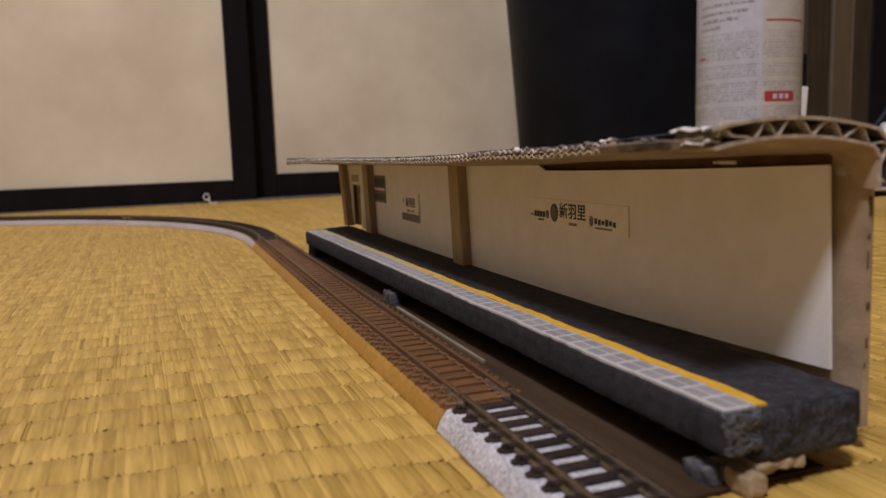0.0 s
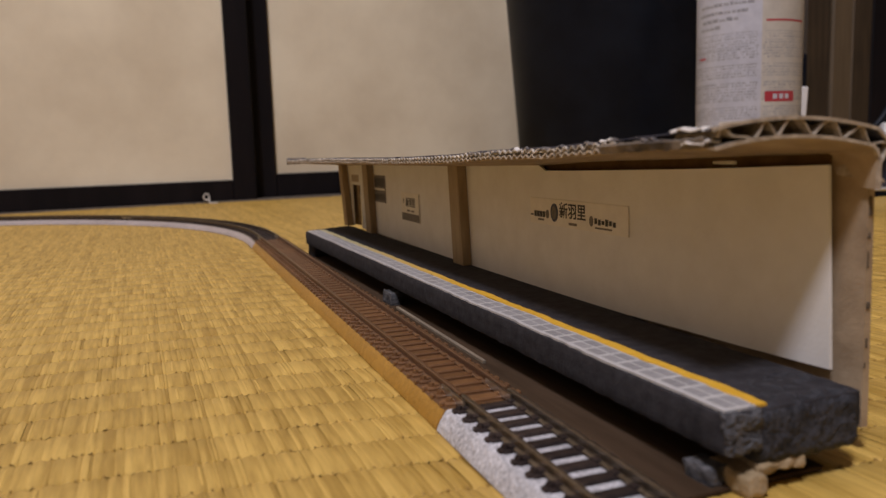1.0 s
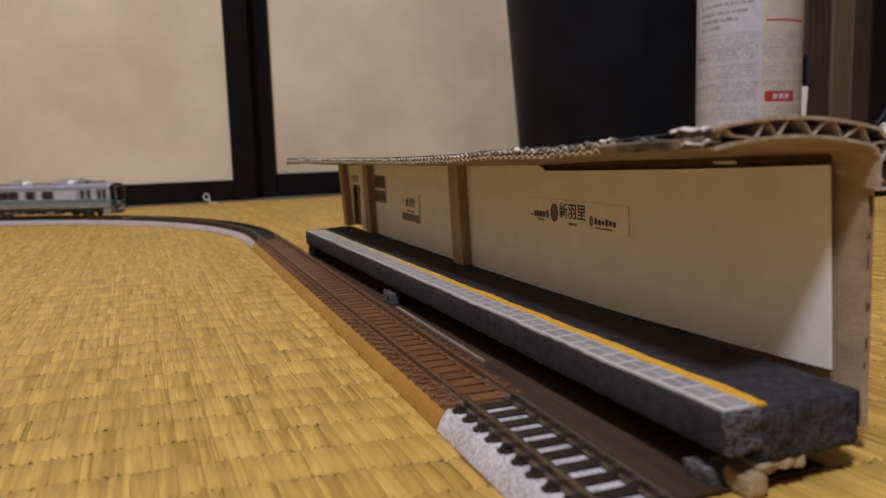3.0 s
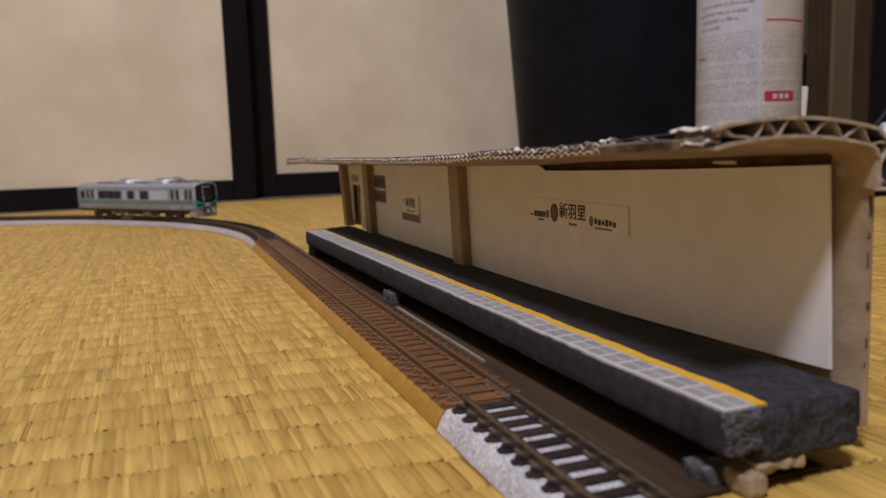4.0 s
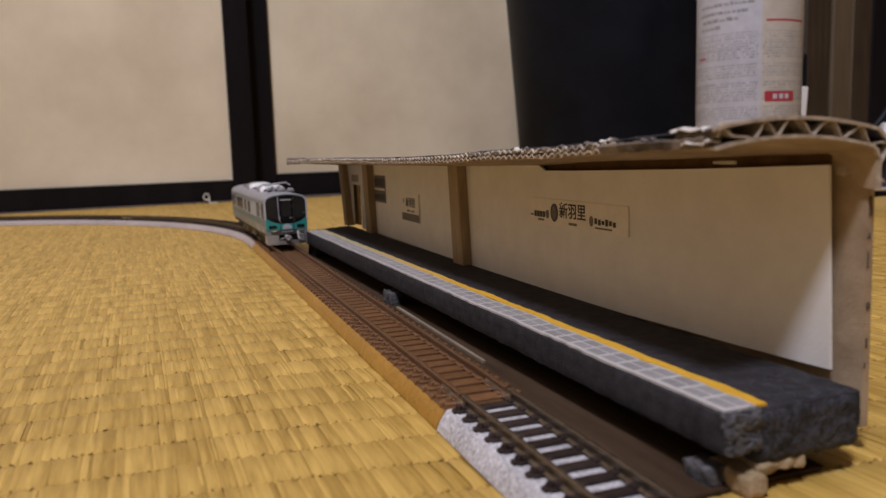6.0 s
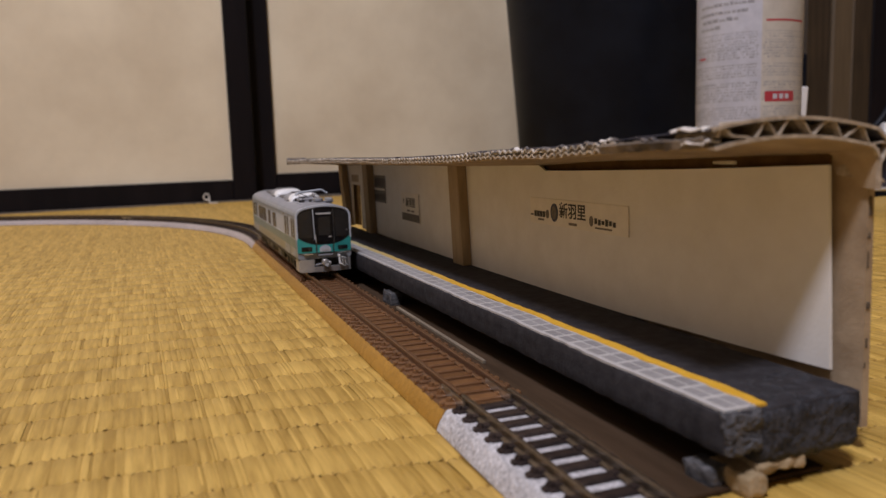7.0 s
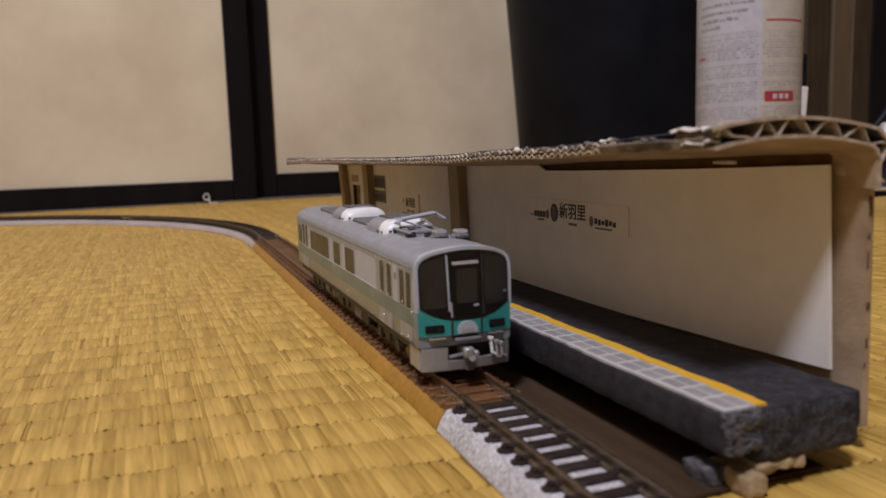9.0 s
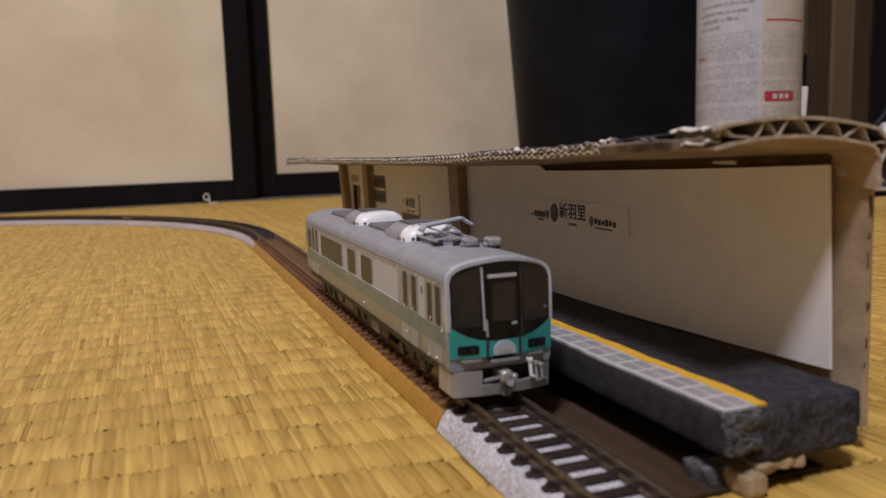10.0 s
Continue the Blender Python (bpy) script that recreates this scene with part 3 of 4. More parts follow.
# roof: two liners and a wavy core between, folded down behind into the wall
def roof_section(y):
    """Centre line of the board in (x, z) from the front edge over the fold to the wall, at y along."""
    z = roof_z(y) + 1.3
    near = max(0.0, 1 - max(y, 0) / 45.0)
    fold = max(0.15, min(1.0, 1 - (y - 5.0) / 9.0))
    b = wall_b(y) + 1.9
    front = -0.5 + 0.6 * noise.noise(Vector((y * 0.03, 7, 0)))
    pts = []
    tip = max(0.0, 1 - max(y - 2.6, 0) / 12.0)
    gap = 0.7 * max(0.0, min(1.0, (y - 6) / 8, (97 - y) / 20))
    drop = (z - (wall_top(y) + 1.9 + gap)) * (1 - tip)
    for k in range(9):
        u = k / 8
        pts.append((front + (b - 4.0 * fold - front) * u, z + near * 1.5 * sin(pi * min(1, u * 1.02)) ** 0.8 - drop * u ** 1.3))
    x, zz = pts[-1]
    for a in (25, 50, 75, 90):
        pts.append((x + 4.0 * fold * sin(radians(a)), zz - 4.0 * fold * fold * (1 - cos(radians(a)))))
    pts.append((pts[-1][0] + 0.2, zz - 8.0 * fold * fold - 0.05))
    return pts


ROOF_Y0, ROOF_Y1 = 2.6, 318.0


def roof_liner(name, off, mat, label):
    rings = []
    n = 110
    for k in range(n + 1):
        y = ROOF_Y0 + (ROOF_Y1 - ROOF_Y0) * k / n
        pts = [Vector((x, 0, z)) for x, z in roof_section(y)]
        up, low = [], []
        for i, p in enumerate(pts):
            d = (pts[min(i + 1, len(pts) - 1)] - pts[max(i - 1, 0)]).normalized()
            nrm = Vector((-d.z, 0, d.x))
            jag = 0.35 * noise.noise(Vector((y * 0.5, off, 1))) if i == 0 else 0.0
            q = p + nrm * (off * (1 + 0.35 * max(0.0, 1 - max(y - 2.6, 0) / 22.0)) + 0.12 * noise.noise(Vector((y * 0.15, i, off)))) - d * jag
            up.append(Vector((q.x, y, q.z)) + nrm * 0.14)
            low.append(Vector((q.x, y, q.z)) - nrm * 0.14)
        rings.append(up + low[::-1])
    return part(name, loft(bmesh.new(), rings), mat, shelter, label, smooth=True)


roof_liner("roof_under", -0.95, CARD, "brown cardboard under side of the roof")
roof_liner("roof_top", 0.95, CARD_TOP, "dark printed top face of the roof")


def front_flutes(lift, amp, half, phase):
    """One wavy core layer that shows along the long front edge."""
    bm = bmesh.new()
    n = 1100
    last = None
    for k in range(n + 1):
        y = 24.0 + (ROOF_Y1 - 24.5) * k / n
        x, z = roof_section(y)[0]
        z += lift + amp * sin(2 * pi * y / 2.5 + phase + 0.8 * noise.noise(Vector((y * 0.1, 3, 0)))) * (0.85 + 0.7 * noise.noise(Vector((y * 0.3, lift, 4)))) + 0.22 * noise.noise(Vector((y * 0.12, lift, 8)))
        jag = 0.3 * noise.noise(Vector((y * 0.7, 2, 1)))
        ring = [bm.verts.new((x - 0.35 + jag, y, z + half)), bm.verts.new((x - 0.35 + jag, y, z - half)), bm.verts.new((x + 5, y, z - half)), bm.verts.new((x + 5, y, z + half))]
        if last:
            for i in range(4):
                bm.faces.new((last[i], last[(i + 1) % 4], ring[(i + 1) % 4], ring[i]))
        last = ring
    return bm


part("fluted_edge", front_flutes(0.42, 0.34, 0.17, 0.0), FLUTE_PALE, shelter, "pale wavy cut core of the cardboard edge", smooth=True)
part("fluted_edge", front_flutes(-0.50, 0.34, 0.17, 0.5), CARD_CUT, shelter, "wavy cut core of the cardboard edge", smooth=True)


def end_flutes():
    """Coarse zigzag core at the near end of the roof."""
    pts = [Vector((x, 0, z)) for x, z in roof_section(ROOF_Y0)]
    lengths = [0.0]
    for a, b in zip(pts, pts[1:]):
        lengths.append(lengths[-1] + (b - a).length)

    def at(s):
        for i in range(len(pts) - 1):
            if s <= lengths[i + 1]:
                u = (s - lengths[i]) / (lengths[i + 1] - lengths[i])
                d = (pts[i + 1] - pts[i]).normalized()
                return pts[i].lerp(pts[i + 1], u), Vector((-d.z, 0, d.x))
        return pts[-1], Vector((1, 0, 0))
    bm = bmesh.new()
    rings = []
    n = 170
    for k in range(n + 1):
        s = 1.0 + (lengths[-1] - 2.0) * k / n
        p, nrm = at(s)
        ph = s / 5.9 + 0.45 * noise.noise(Vector((s * 0.2, 1, 0)))
        tri = 2 * abs(2 * (ph - math.floor(ph + 0.5))) - 1
        q = p + nrm * (max(-1.1, min(1.1, tri * 1.5)))
        rings.append([Vector((q.x, ROOF_Y0 + 0.1, q.z)) + nrm * 0.15, Vector((q.x, ROOF_Y0 + 0.1, q.z)) - nrm * 0.15,
                      Vector((q.x, ROOF_Y0 + 9, q.z)) - nrm * 0.15, Vector((q.x, ROOF_Y0 + 9, q.z)) + nrm * 0.15])
    return loft(bm, rings)


def folded_edge():
    """The liner crumpled down over the front edge near the open end."""
    rings = []
    for k in range(50):
        y = 4.0 + 25.0 * k / 49
        x, z = roof_section(y)[0]
        q = noise.noise_vector(Vector((y * 0.6, 4, 2)))
        rings.append([(x - 0.35 + 0.25 * q.x, y, z + 0.45 + 0.35 * q.y), (x - 0.75 + 0.3 * q.z, y, z + 0.1), (x - 0.4 + 0.25 * q.y, y, z - 1.05 + 0.25 * q.x),
                      (x + 0.6, y, z - 0.9), (x + 0.6, y, z + 0.4)])
    return loft(bmesh.new(), rings)


part("folded_edge", folded_edge(), CARD_WORN, shelter, "crumpled brown cardboard edge", smooth=True)
part("fluted_end", end_flutes(), CARD_CUT, shelter, "zigzag core at the cut end of the roof", smooth=True)


def end_rim(off):
    """Pale cut rim of a liner at the open end."""
    pts = [Vector((x, 0, z)) for x, z in roof_section(ROOF_Y0)]
    rings = []
    for i, q in enumerate(pts):
        d = (pts[min(i + 1, len(pts) - 1)] - pts[max(i - 1, 0)]).normalized()
        nrm = Vector((-d.z, 0, d.x))
        c = q + nrm * off * 1.35
        rings.append([Vector((c.x, ROOF_Y0 - 0.12, c.z)) + nrm * 0.24, Vector((c.x, ROOF_Y0 - 0.12, c.z)) - nrm * 0.24,
                      Vector((c.x, ROOF_Y0 + 0.5, c.z)) - nrm * 0.22, Vector((c.x, ROOF_Y0 + 0.5, c.z)) + nrm * 0.22])
    return loft(bmesh.new(), rings)


part("roof_tip", rough_slab(-0.9, 9.0, 315.8, 318.8, roof_z(318) - 0.1, roof_z(318) + 2.9, 0.4, 12, 4, 5, 0.3, 71), FRAYED, shelter, "dark frayed far corner of the roof", smooth=True)
part("cut_rim", end_rim(0.95), CARD_CUT, shelter, "pale cut edge of the cardboard", smooth=True)
part("cut_rim", end_rim(-0.95), CARD_CUT, shelter, "pale cut edge of the cardboard", smooth=True)


def torn_piece(y0, y1, b0, b1, z, seed):
    bm = bmesh.new()
    rings = []
    for k in range(9):
        y = y0 + (y1 - y0) * k / 8
        ring = []
        for i in range(6):
            b = b0 + (b1 - b0) * i / 5
            d = noise.noise_vector(Vector((b * 0.7, y * 0.7, seed)))
            ring.append((b + d.x * 0.7, y + d.y * 0.7, z + 0.5 * d.z + 0.25 * sin(pi * i / 5)))
        rings.append(ring + [(x, y_, z_ - 0.2) for x, y_, z_ in ring[::-1]])
    return loft(bm, rings)


fluff = random.Random(12)
for k in range(16):
    y = 14 + k * 4.4 + fluff.uniform(-1.5, 1.5)
    x, z = roof_section(y)[0]
    part("paper_fibre", torn_piece(y, y + fluff.uniform(1.5, 5.0), x - 0.3, x + fluff.uniform(0.3, 1.2), z + fluff.uniform(0.6, 0.95), 30 + k),
         TORN if k % 7 == 3 else FRAYED, shelter, smooth=True)
part("torn_paper", torn_piece(4, 12, -0.8, 3.5, 51.2, 2), TORN, shelter, "torn white paper on the roof edge", smooth=True)
part("torn_paper", torn_piece(3.5, 9, -1.3, 2.0, 49.4, 5), TORN, shelter, "torn white paper on the roof edge", smooth=True)


def post(y, w, lean, depth=3.2):
    b = wall_b(y)
    top = roof_z(y) + 0.2
    bm = boxed(b - depth, b - 0.05, y - w / 2, y + w / 2, PTOP, top, bevel=0.25)
    for v in bm.verts:
        u = (v.co.z - PTOP) / (top - PTOP)
        v.co.y += lean * u
        v.co.x += 0.25 * noise.noise(Vector((v.co.y * 0.3, u * 3, y))) - 0.6 * u
    part("post", bm, STICK, shelter, "pale wooden post")


post(146.2, 8.2, 1.5)
post(256.2, 7.6, 1.5)
post(299, 6.5, 7.0)


# ---- signs on the wall ----
def sign_board(name, y0, y1, z0, z1, label, mat=SIGN_WHITE, thick=0.25):
    b = wall_b((y0 + y1) / 2) - 0.5 * ((z0 + z1) / 2 - PTOP) / 33
    turn = math.atan2(wall_b(y1) - wall_b(y0), y1 - y0)
    s = thing(name, label, "sign", PLATFORM @ pose((b - 0.04) * MM, (y0 + y1) / 2 * MM, (z0 + z1) / 2 * MM, 0, 0, -math.degrees(turn)))
    part("board", boxed(-thick, 0, (y0 - y1) / 2, (y1 - y0) / 2, (z0 - z1) / 2, (z1 - z0) / 2), mat, s)
    return s, thick


def words(parent, text, size, u, v, thick, mat, bold=0.0):
    """Lettering facing the track; u runs to the reader's right, v up."""
    cu = bpy.data.curves.new("lettering", "FONT")
    cu.body, cu.size, cu.align_x, cu.align_y, cu.offset = text, size * MM, "CENTER", "CENTER", bold * MM
    cu.extrude = 0.04 * MM
    tmp = new("lettering", cu)
    me = bpy.data.meshes.new_from_object(tmp.evaluated_get(bpy.context.evaluated_depsgraph_get()))
    bpy.data.objects.remove(tmp)
    me.materials.clear()
    me.materials.append(mat)
    ob = new("lettering", me)
    ob.parent = parent
    ob.matrix_basis = Matrix.Translation((-(thick + 0.05) * MM, -u * MM, v * MM)) @ Matrix(((0, 0, -1, 0), (-1, 0, 0, 0), (0, 1, 0, 0), (0, 0, 0, 1)))
    return ob


def bars(parent, name, spots, thick, mat):
    """Plain printed bars: (u0, u1, v0, v1)."""
    for u0, u1, v0, v1 in spots:
        part(name, boxed(-thick - 0.07, -thick + 0.02, -u1, -u0, v0, v1), mat, parent)


def disc(parent, u, v, ru, rv, thick, mat, name="emblem"):
    bm = bmesh.new()
    outline = [(u + ru * cos(2 * pi * k / 28), v + rv * sin(2 * pi * k / 28)) for k in range(28)]
    plate(bm, outline, 0.08, lambda a, b, d: (-thick - d, -a, b))
    part(name, bm, mat, parent)


rng = random.Random(4)
s, th = sign_board("station_name_sign", 57.5, 100.5, 29.6, 36.2, "white paper station name sign with black lettering")
words(s, "\u65b0\u7fbd\u91cc", 4.0, -0.8, 0.5, th, INK, 0.06)
disc(s, -9.2, 0.0, 1.8, 2.3, th, INK_BLUE)
disc(s, -9.2, 0.0, 1.15, 1.6, th + 0.05, INK_GREY)
bars(s, "printed_bar", [(-2.4, 1.2, -2.6, -2.0)], th, INK_GREY)
bars(s, "printed_bar", [(-21.2, -19.8, -1.3, -0.9)] + [(-19.3 + k * 1.45, -18.1 + k * 1.45, -1.5, 0.0) for k in range(4)], th, INK)
disc(s, -12.6, -0.6, 0.8, 1.1, th, INK_GREY)
bars(s, "printed_bar", [(-17.4, -14.4, -2.4, -1.9)], th, INK_GREY)
disc(s, 7.4, -0.9, 0.8, 1.2, th, INK_GREY)
bars(s, "printed_bar", [(8.7 + k * 1.45, 9.75 + k * 1.45, -1.4 - (k % 2) * 0.2, -0.1 - (k % 3) * 0.2) for k in range(6)], th, INK)
bars(s, "printed_bar", [(9.0, 15.6, -2.5, -2.1)], th, INK_GREY)

s, th = sign_board("platform_sign", 190.5, 213.0, 21.6, 32.8, "small white platform sign with dark lower panel")
bars(s, "dark_panel", [(-10.6, 10.6, -5.3, -2.4)], th, INK_GREY)
words(s, "\u65b0\u7fbd\u91cc", 3.9, 0.4, 1.7, th, INK, 0.06)
bars(s, "printed_bar", [(-4, -0.5, -1.7, -1.0), (1.0, 4.6, -1.7, -1.0), (-8.6, -7.6, 1.5, 3.2)], th, INK_GREY)
bars(s, "edge_line", [(10.6, 10.95, -5.5, 5.4)], th, INK)

s, th = sign_board("timetable_sign", 235.5, 252.5, 27.0, 38.7, "small brown printed notice on the wall", INK_GREY)
bars(s, "printed_bar", [(-7.5 + k * 2.6, -5.6 + k * 2.6, 0.8 + rng.random(), 4.6) for k in range(6)], th, INK)
bars(s, "printed_bar", [(-7.5 + k * 2.6, -5.6 + k * 2.6, -4.8, -1.6 - rng.random()) for k in range(6)], th, INK)
bars(s, "printed_bar", [(-8, 8, -0.6, 0.2)], th, SIGN_WHITE)

s, th = sign_board("door_sign", 281, 294, 34.5, 38.0, "small tan paper sign over the doorway", CARD_CUT)


# ---- the train: x across, y towards its rear, z over the rails ----
# half of the cross-section over the side wall, from the eaves to the crown
CROWN = [(9.8, 20.6), (9.72, 21.9), (9.35, 22.95), (8.45, 23.75), (7.2, 24.3), (5.4, 24.75), (3.2, 25.1), (1.4, 25.25), (0.0, 25.3)]


def nose(w):
    return 0.014 * w * w - 1.8


def crown_z(x):
    """Height of the roof's outline at x."""
    x = abs(x)
    for (xa, za), (xb, zb) in zip(CROWN, CROWN[1:]):
        if xb <= x:
            return za + (zb - za) * (xa - x) / (xa - xb) if x < xa else za
    return CROWN[-1][1]


def body_ring(y, inset=0.0, rear=False, face=False):
    pts = [(-9.3, 6.3), (-9.72, 7.0), (-9.8, 13.0)] + [(-x, z) for x, z in CROWN]
    pts = pts + [(-x, z) for x, z in pts[-2::-1]]
    out = []
    for x, z in pts:
        x *= 1 - inset
        yy = y + (nose(x) if face else -nose(x) if rear else 0) + (max(0, z - 20) * 0.12 if face else 0)
        out.append((x, yy, z - inset * 12 * (z > 20)))
    return out


BOGIES = []


def build_train():
    t = thing("train", "silver grey and teal single-car model train on the track", "model train")
    off = Matrix.Translation((0.3 * MM, 0, RAIL_Z * MM))

    def p(name, bm, mat, label="", smooth=False, parent=None):
        return part(name, bm, mat, parent or t, label, smooth, at=None if parent else off)

    bm = bmesh.new()
    loft(bm, [body_ring(0.0, 0.03, face=True), body_ring(0.25, 0.008, face=True), body_ring(0.8, 0, face=True), body_ring(6, 0), body_ring(60, 0), body_ring(124, 0),
              body_ring(129.2, 0, rear=True), body_ring(129.75, 0.008, rear=True), body_ring(130, 0.03, rear=True)])
    for f in bm.faces:
        c = f.calc_center_median()
        if c.z > 22.6 and 2 < c.y < 128:
            f.material_index = 1
    body = part("body", bm, SILVER, t, "silver painted body", True, at=off, mats=(ROOF_GREY,))

    # cream-white rim round the top of the face
    rim = bmesh.new()
    rings = []
    path = [(-9.62, 13.2), (-9.66, 16.0), (-9.66, 19.0)] + [(-x * 0.985, z - 0.1) for x, z in CROWN]
    path += [(-x, z) for x, z in path[-2::-1]]
    for x, z in path:
        y = nose(x) + max(0, z - 20) * 0.12
        n = Vector((x, 0, (z - 15) * 1.0)).normalized()
        c = Vector((x, y, z))
        rings.append([c + n * 0.14 + Vector((0, -0.26, 0)), c - n * 0.5 + Vector((0, -0.3, 0)), c - n * 0.5 + Vector((0, 0.5, 0)), c + n * 0.16 + Vector((0, 1.5, 0))])
    p("face_rim", loft(rim, rings), SIDE_PALE, "pale rim round the driver's windows", True)

    def face(u, v, d):
        return (u, nose(u) + max(0, v - 20) * 0.12 - 0.1 - d, v)

    def on_face(name, outline, mat, d=0.2, label=""):
        return p(name, plate(bmesh.new(), outline, d, face), mat, label)

    # windscreen: dark surround with a curved lower edge, three glasses
    def low(u):
        return 11.35 + 2.7 * (abs(u) / 9.1) ** 2.8
    def top(u):
        return crown_z(u * 1.05) - 0.85
    for lo, hi in ((-9.15, -3.75), (-3.75, 3.35), (3.35, 9.15)):
        us = [lo + (hi - lo) * i / 12 for i in range(13)]
        on_face("windscreen_surround", [(u, top(u)) for u in us] + [(u, low(u)) for u in us[::-1]], BLACK_GLOSS, 0.16)
    for lo, hi in ((-8.85, -4.15), (3.8, 8.95)):
        us = [lo + (hi - lo) * i / 8 for i in range(9)]
        on_face("windscreen", [(u, top(u) - 0.3) for u in us] + [(hi, 14.0 if hi > 0 else 13.9), (lo, 13.9)], SCREEN_GLASS, 0.22, "dark smoky glass")
    on_face("windscreen_post", [(-3.66, 13.2), (-3.42, 13.2), (-3.62, 23.9), (-3.9, 23.9)], SIDE_PALE, 0.46)
    on_face("windscreen_post", [(3.2, 12.0), (3.55, 12.0), (3.55, 23.9), (3.2, 23.9)], UNDER_BLACK, 0.42)
    on_face("wiper", [(-3.2, 12.1), (-3.0, 12.1), (-3.15, 15.0), (-3.3, 15.0)], SKIRT_GREY, 0.6)
    on_face("face_door", rounded(-2.75, 2.75, 12.4, 22.2, 0.5), BLACK_GLOSS, 0.3, "black end door")
    on_face("door_window", rounded(-2.1, 2.1, 14.6, 21.2, 0.4), SCREEN_GLASS, 0.38)
    on_face("door_handle", [(1.4, 13.8), (2.3, 13.9), (2.3, 14.3), (1.4, 14.2)], SKIRT_GREY, 0.5)
    on_face("destination_display", [(-2.7, 22.0), (2.5, 22.0), (2.5, 22.55), (-2.7, 22.55)], SKIRT_GREY, 0.5)
    on_face("mirror", [(7.9, 15.8), (8.5, 15.9), (8.5, 16.3), (7.9, 16.2)], VENT_GREY, 0.4)
    # teal lower face in three plates with dark joints
    for lo, hi in ((-9.5, -3.3), (-2.8, 2.75), (3.25, 9.5)):
        us = [lo + (hi - lo) * i / 8 for i in range(9)]
        ring = [(lo, 8.55), (hi, 8.55)] + [(u, low(min(abs(u), 9.2)) - 0.1) for u in us[::-1]]
        on_face("teal_panel", ring, TEAL, 0.12, "bright teal lower front")
    for u in (-3.05, 3.0):
        on_face("joint", [(u - 0.25, 8.3), (u + 0.25, 8.3), (u + 0.25, 12.0), (u - 0.25, 12.0)], UNDER_BLACK, 0.14)
    for side in (-1, 1):
        u0, u1 = sorted((side * 4.6, side * 8.2))
        on_face("headlight", rounded(u0, u1, 9.2, 10.7, 0.3), BLACK_GLOSS, 0.22, "black headlight case")
        on_face("lamp_lens", rounded(side * 5.5 - 0.5, side * 5.5 + 0.5, 9.5, 10.4, 0.3), SCREEN_GLASS, 0.27)
        on_face("handrail", [(side * 6.0 - 1.6, 8.0), (side * 6.0 + 1.6, 8.0), (side * 6.0 + 1.6, 8.25), (side * 6.0 - 1.6, 8.25)], CHROME, 0.5)
    badge = [(-2.0, 8.8), (2.0, 8.8), (2.0, 9.5)] + [(2.0 * cos(pi * k / 10), 9.5 + 1.7 * sin(pi * k / 10)) for k in range(1, 10)] + [(-2.0, 9.5)]
    on_face("head_mark", badge, SIDE_PALE, 0.5, "pale rounded badge plate")
    bars_bm = bmesh.new()
    for k in range(3):
        plate(bars_bm, [(-1.2 + k * 0.9, 9.2), (-0.6 + k * 0.9, 9.2), (-0.6 + k * 0.9, 9.9), (-1.2 + k * 0.9, 9.9)], 0.56, face)
    p("badge_print", bars_bm, SKIRT_GREY)
    # skirt, coupler, hoses
    sk = bmesh.new()
    for lo, hi, z0, z1 in ((-8.9, -3.9, 1.6, 6.15), (8.0, 9.2, 1.6, 6.15), (-4.0, 8.1, 1.6, 3.5)):
        us = [lo + (hi - lo) * i / 4 for i in range(5)]
        rings = [[(u, nose(u) + 0.5, z0), (u, nose(u) + 0.15, z1), (u, nose(u) + 1.2, z1), (u, nose(u) + 1.5, z0)] for u in us]
        loft(sk, rings)
    p("skirt", sk, SKIRT_SILVER, "silver grey front skirt")
    side_sk = bmesh.new()
    for s_ in (-1, 1):
        box(side_sk, s_ * 8.75 - 0.5, s_ * 8.75 + 0.22, 0.0, 6.0, 1.75, 6.0, bevel=0.2)
    p("skirt_side", side_sk, SKIRT_SILVER)
    p("coupler_pocket", boxed(-3.9, 8.0, 1.6, 4.0, 3.0, 7.0), UNDER_BLACK)
    cp = boxed(-1.0, 1.0, -3.2, 1.8, 4.2, 6.0, bevel=0.3)
    box(cp, -1.6, 0.3, -4.4, -3.0, 4.3, 6.4, bevel=0.35)
    box(cp, 0.5, 1.6, -4.0, -2.9, 4.2, 5.6, bevel=0.3)
    rod(cp, (-0.2, -4.5, 4.5), (-0.2, -4.0, 4.3), 0.7, 0.5, 12)
    p("coupler", cp, SKIRT_SILVER, "light grey coupler head", True)
    p("coupler_plate", boxed(-2.6, 2.8, -2.4, -0.4, 7.1, 8.0, bevel=0.3), VENT_GREY)
    p("coupler_pin", boxed(-0.9, 0.9, -3.0, -1.2, 1.6, 4.3, bevel=0.25), VENT_GREY)
    p("drawbar", rod(bmesh.new(), (-3.4, -0.6, 4.0), (0.5, -2.2, 4.9), 0.4, 0.4, 10), VENT_GREY)
    for k, (u, z0, z1) in enumerate(((4.9, 4.2, 7.2), (6.0, 3.4, 6.4), (7.0, 3.6, 6.0))):
        hz = bmesh.new()
        rod(hz, (u, -1.6, z1), (u + 0.15, -1.9, z0), 0.33, 0.33, 8)
        box(hz, u - 0.45, u + 0.45, -2.1, -0.6, z1 - 0.5, z1 + 0.3, bevel=0.15)
        rod(hz, (u + 0.15, -1.9, z0), (u + 0.9, -1.7, z0 - 0.3), 0.3, 0.3, 8)
        p("hose", hz, UNIT_WHITE if k == 0 else SKIRT_SILVER)

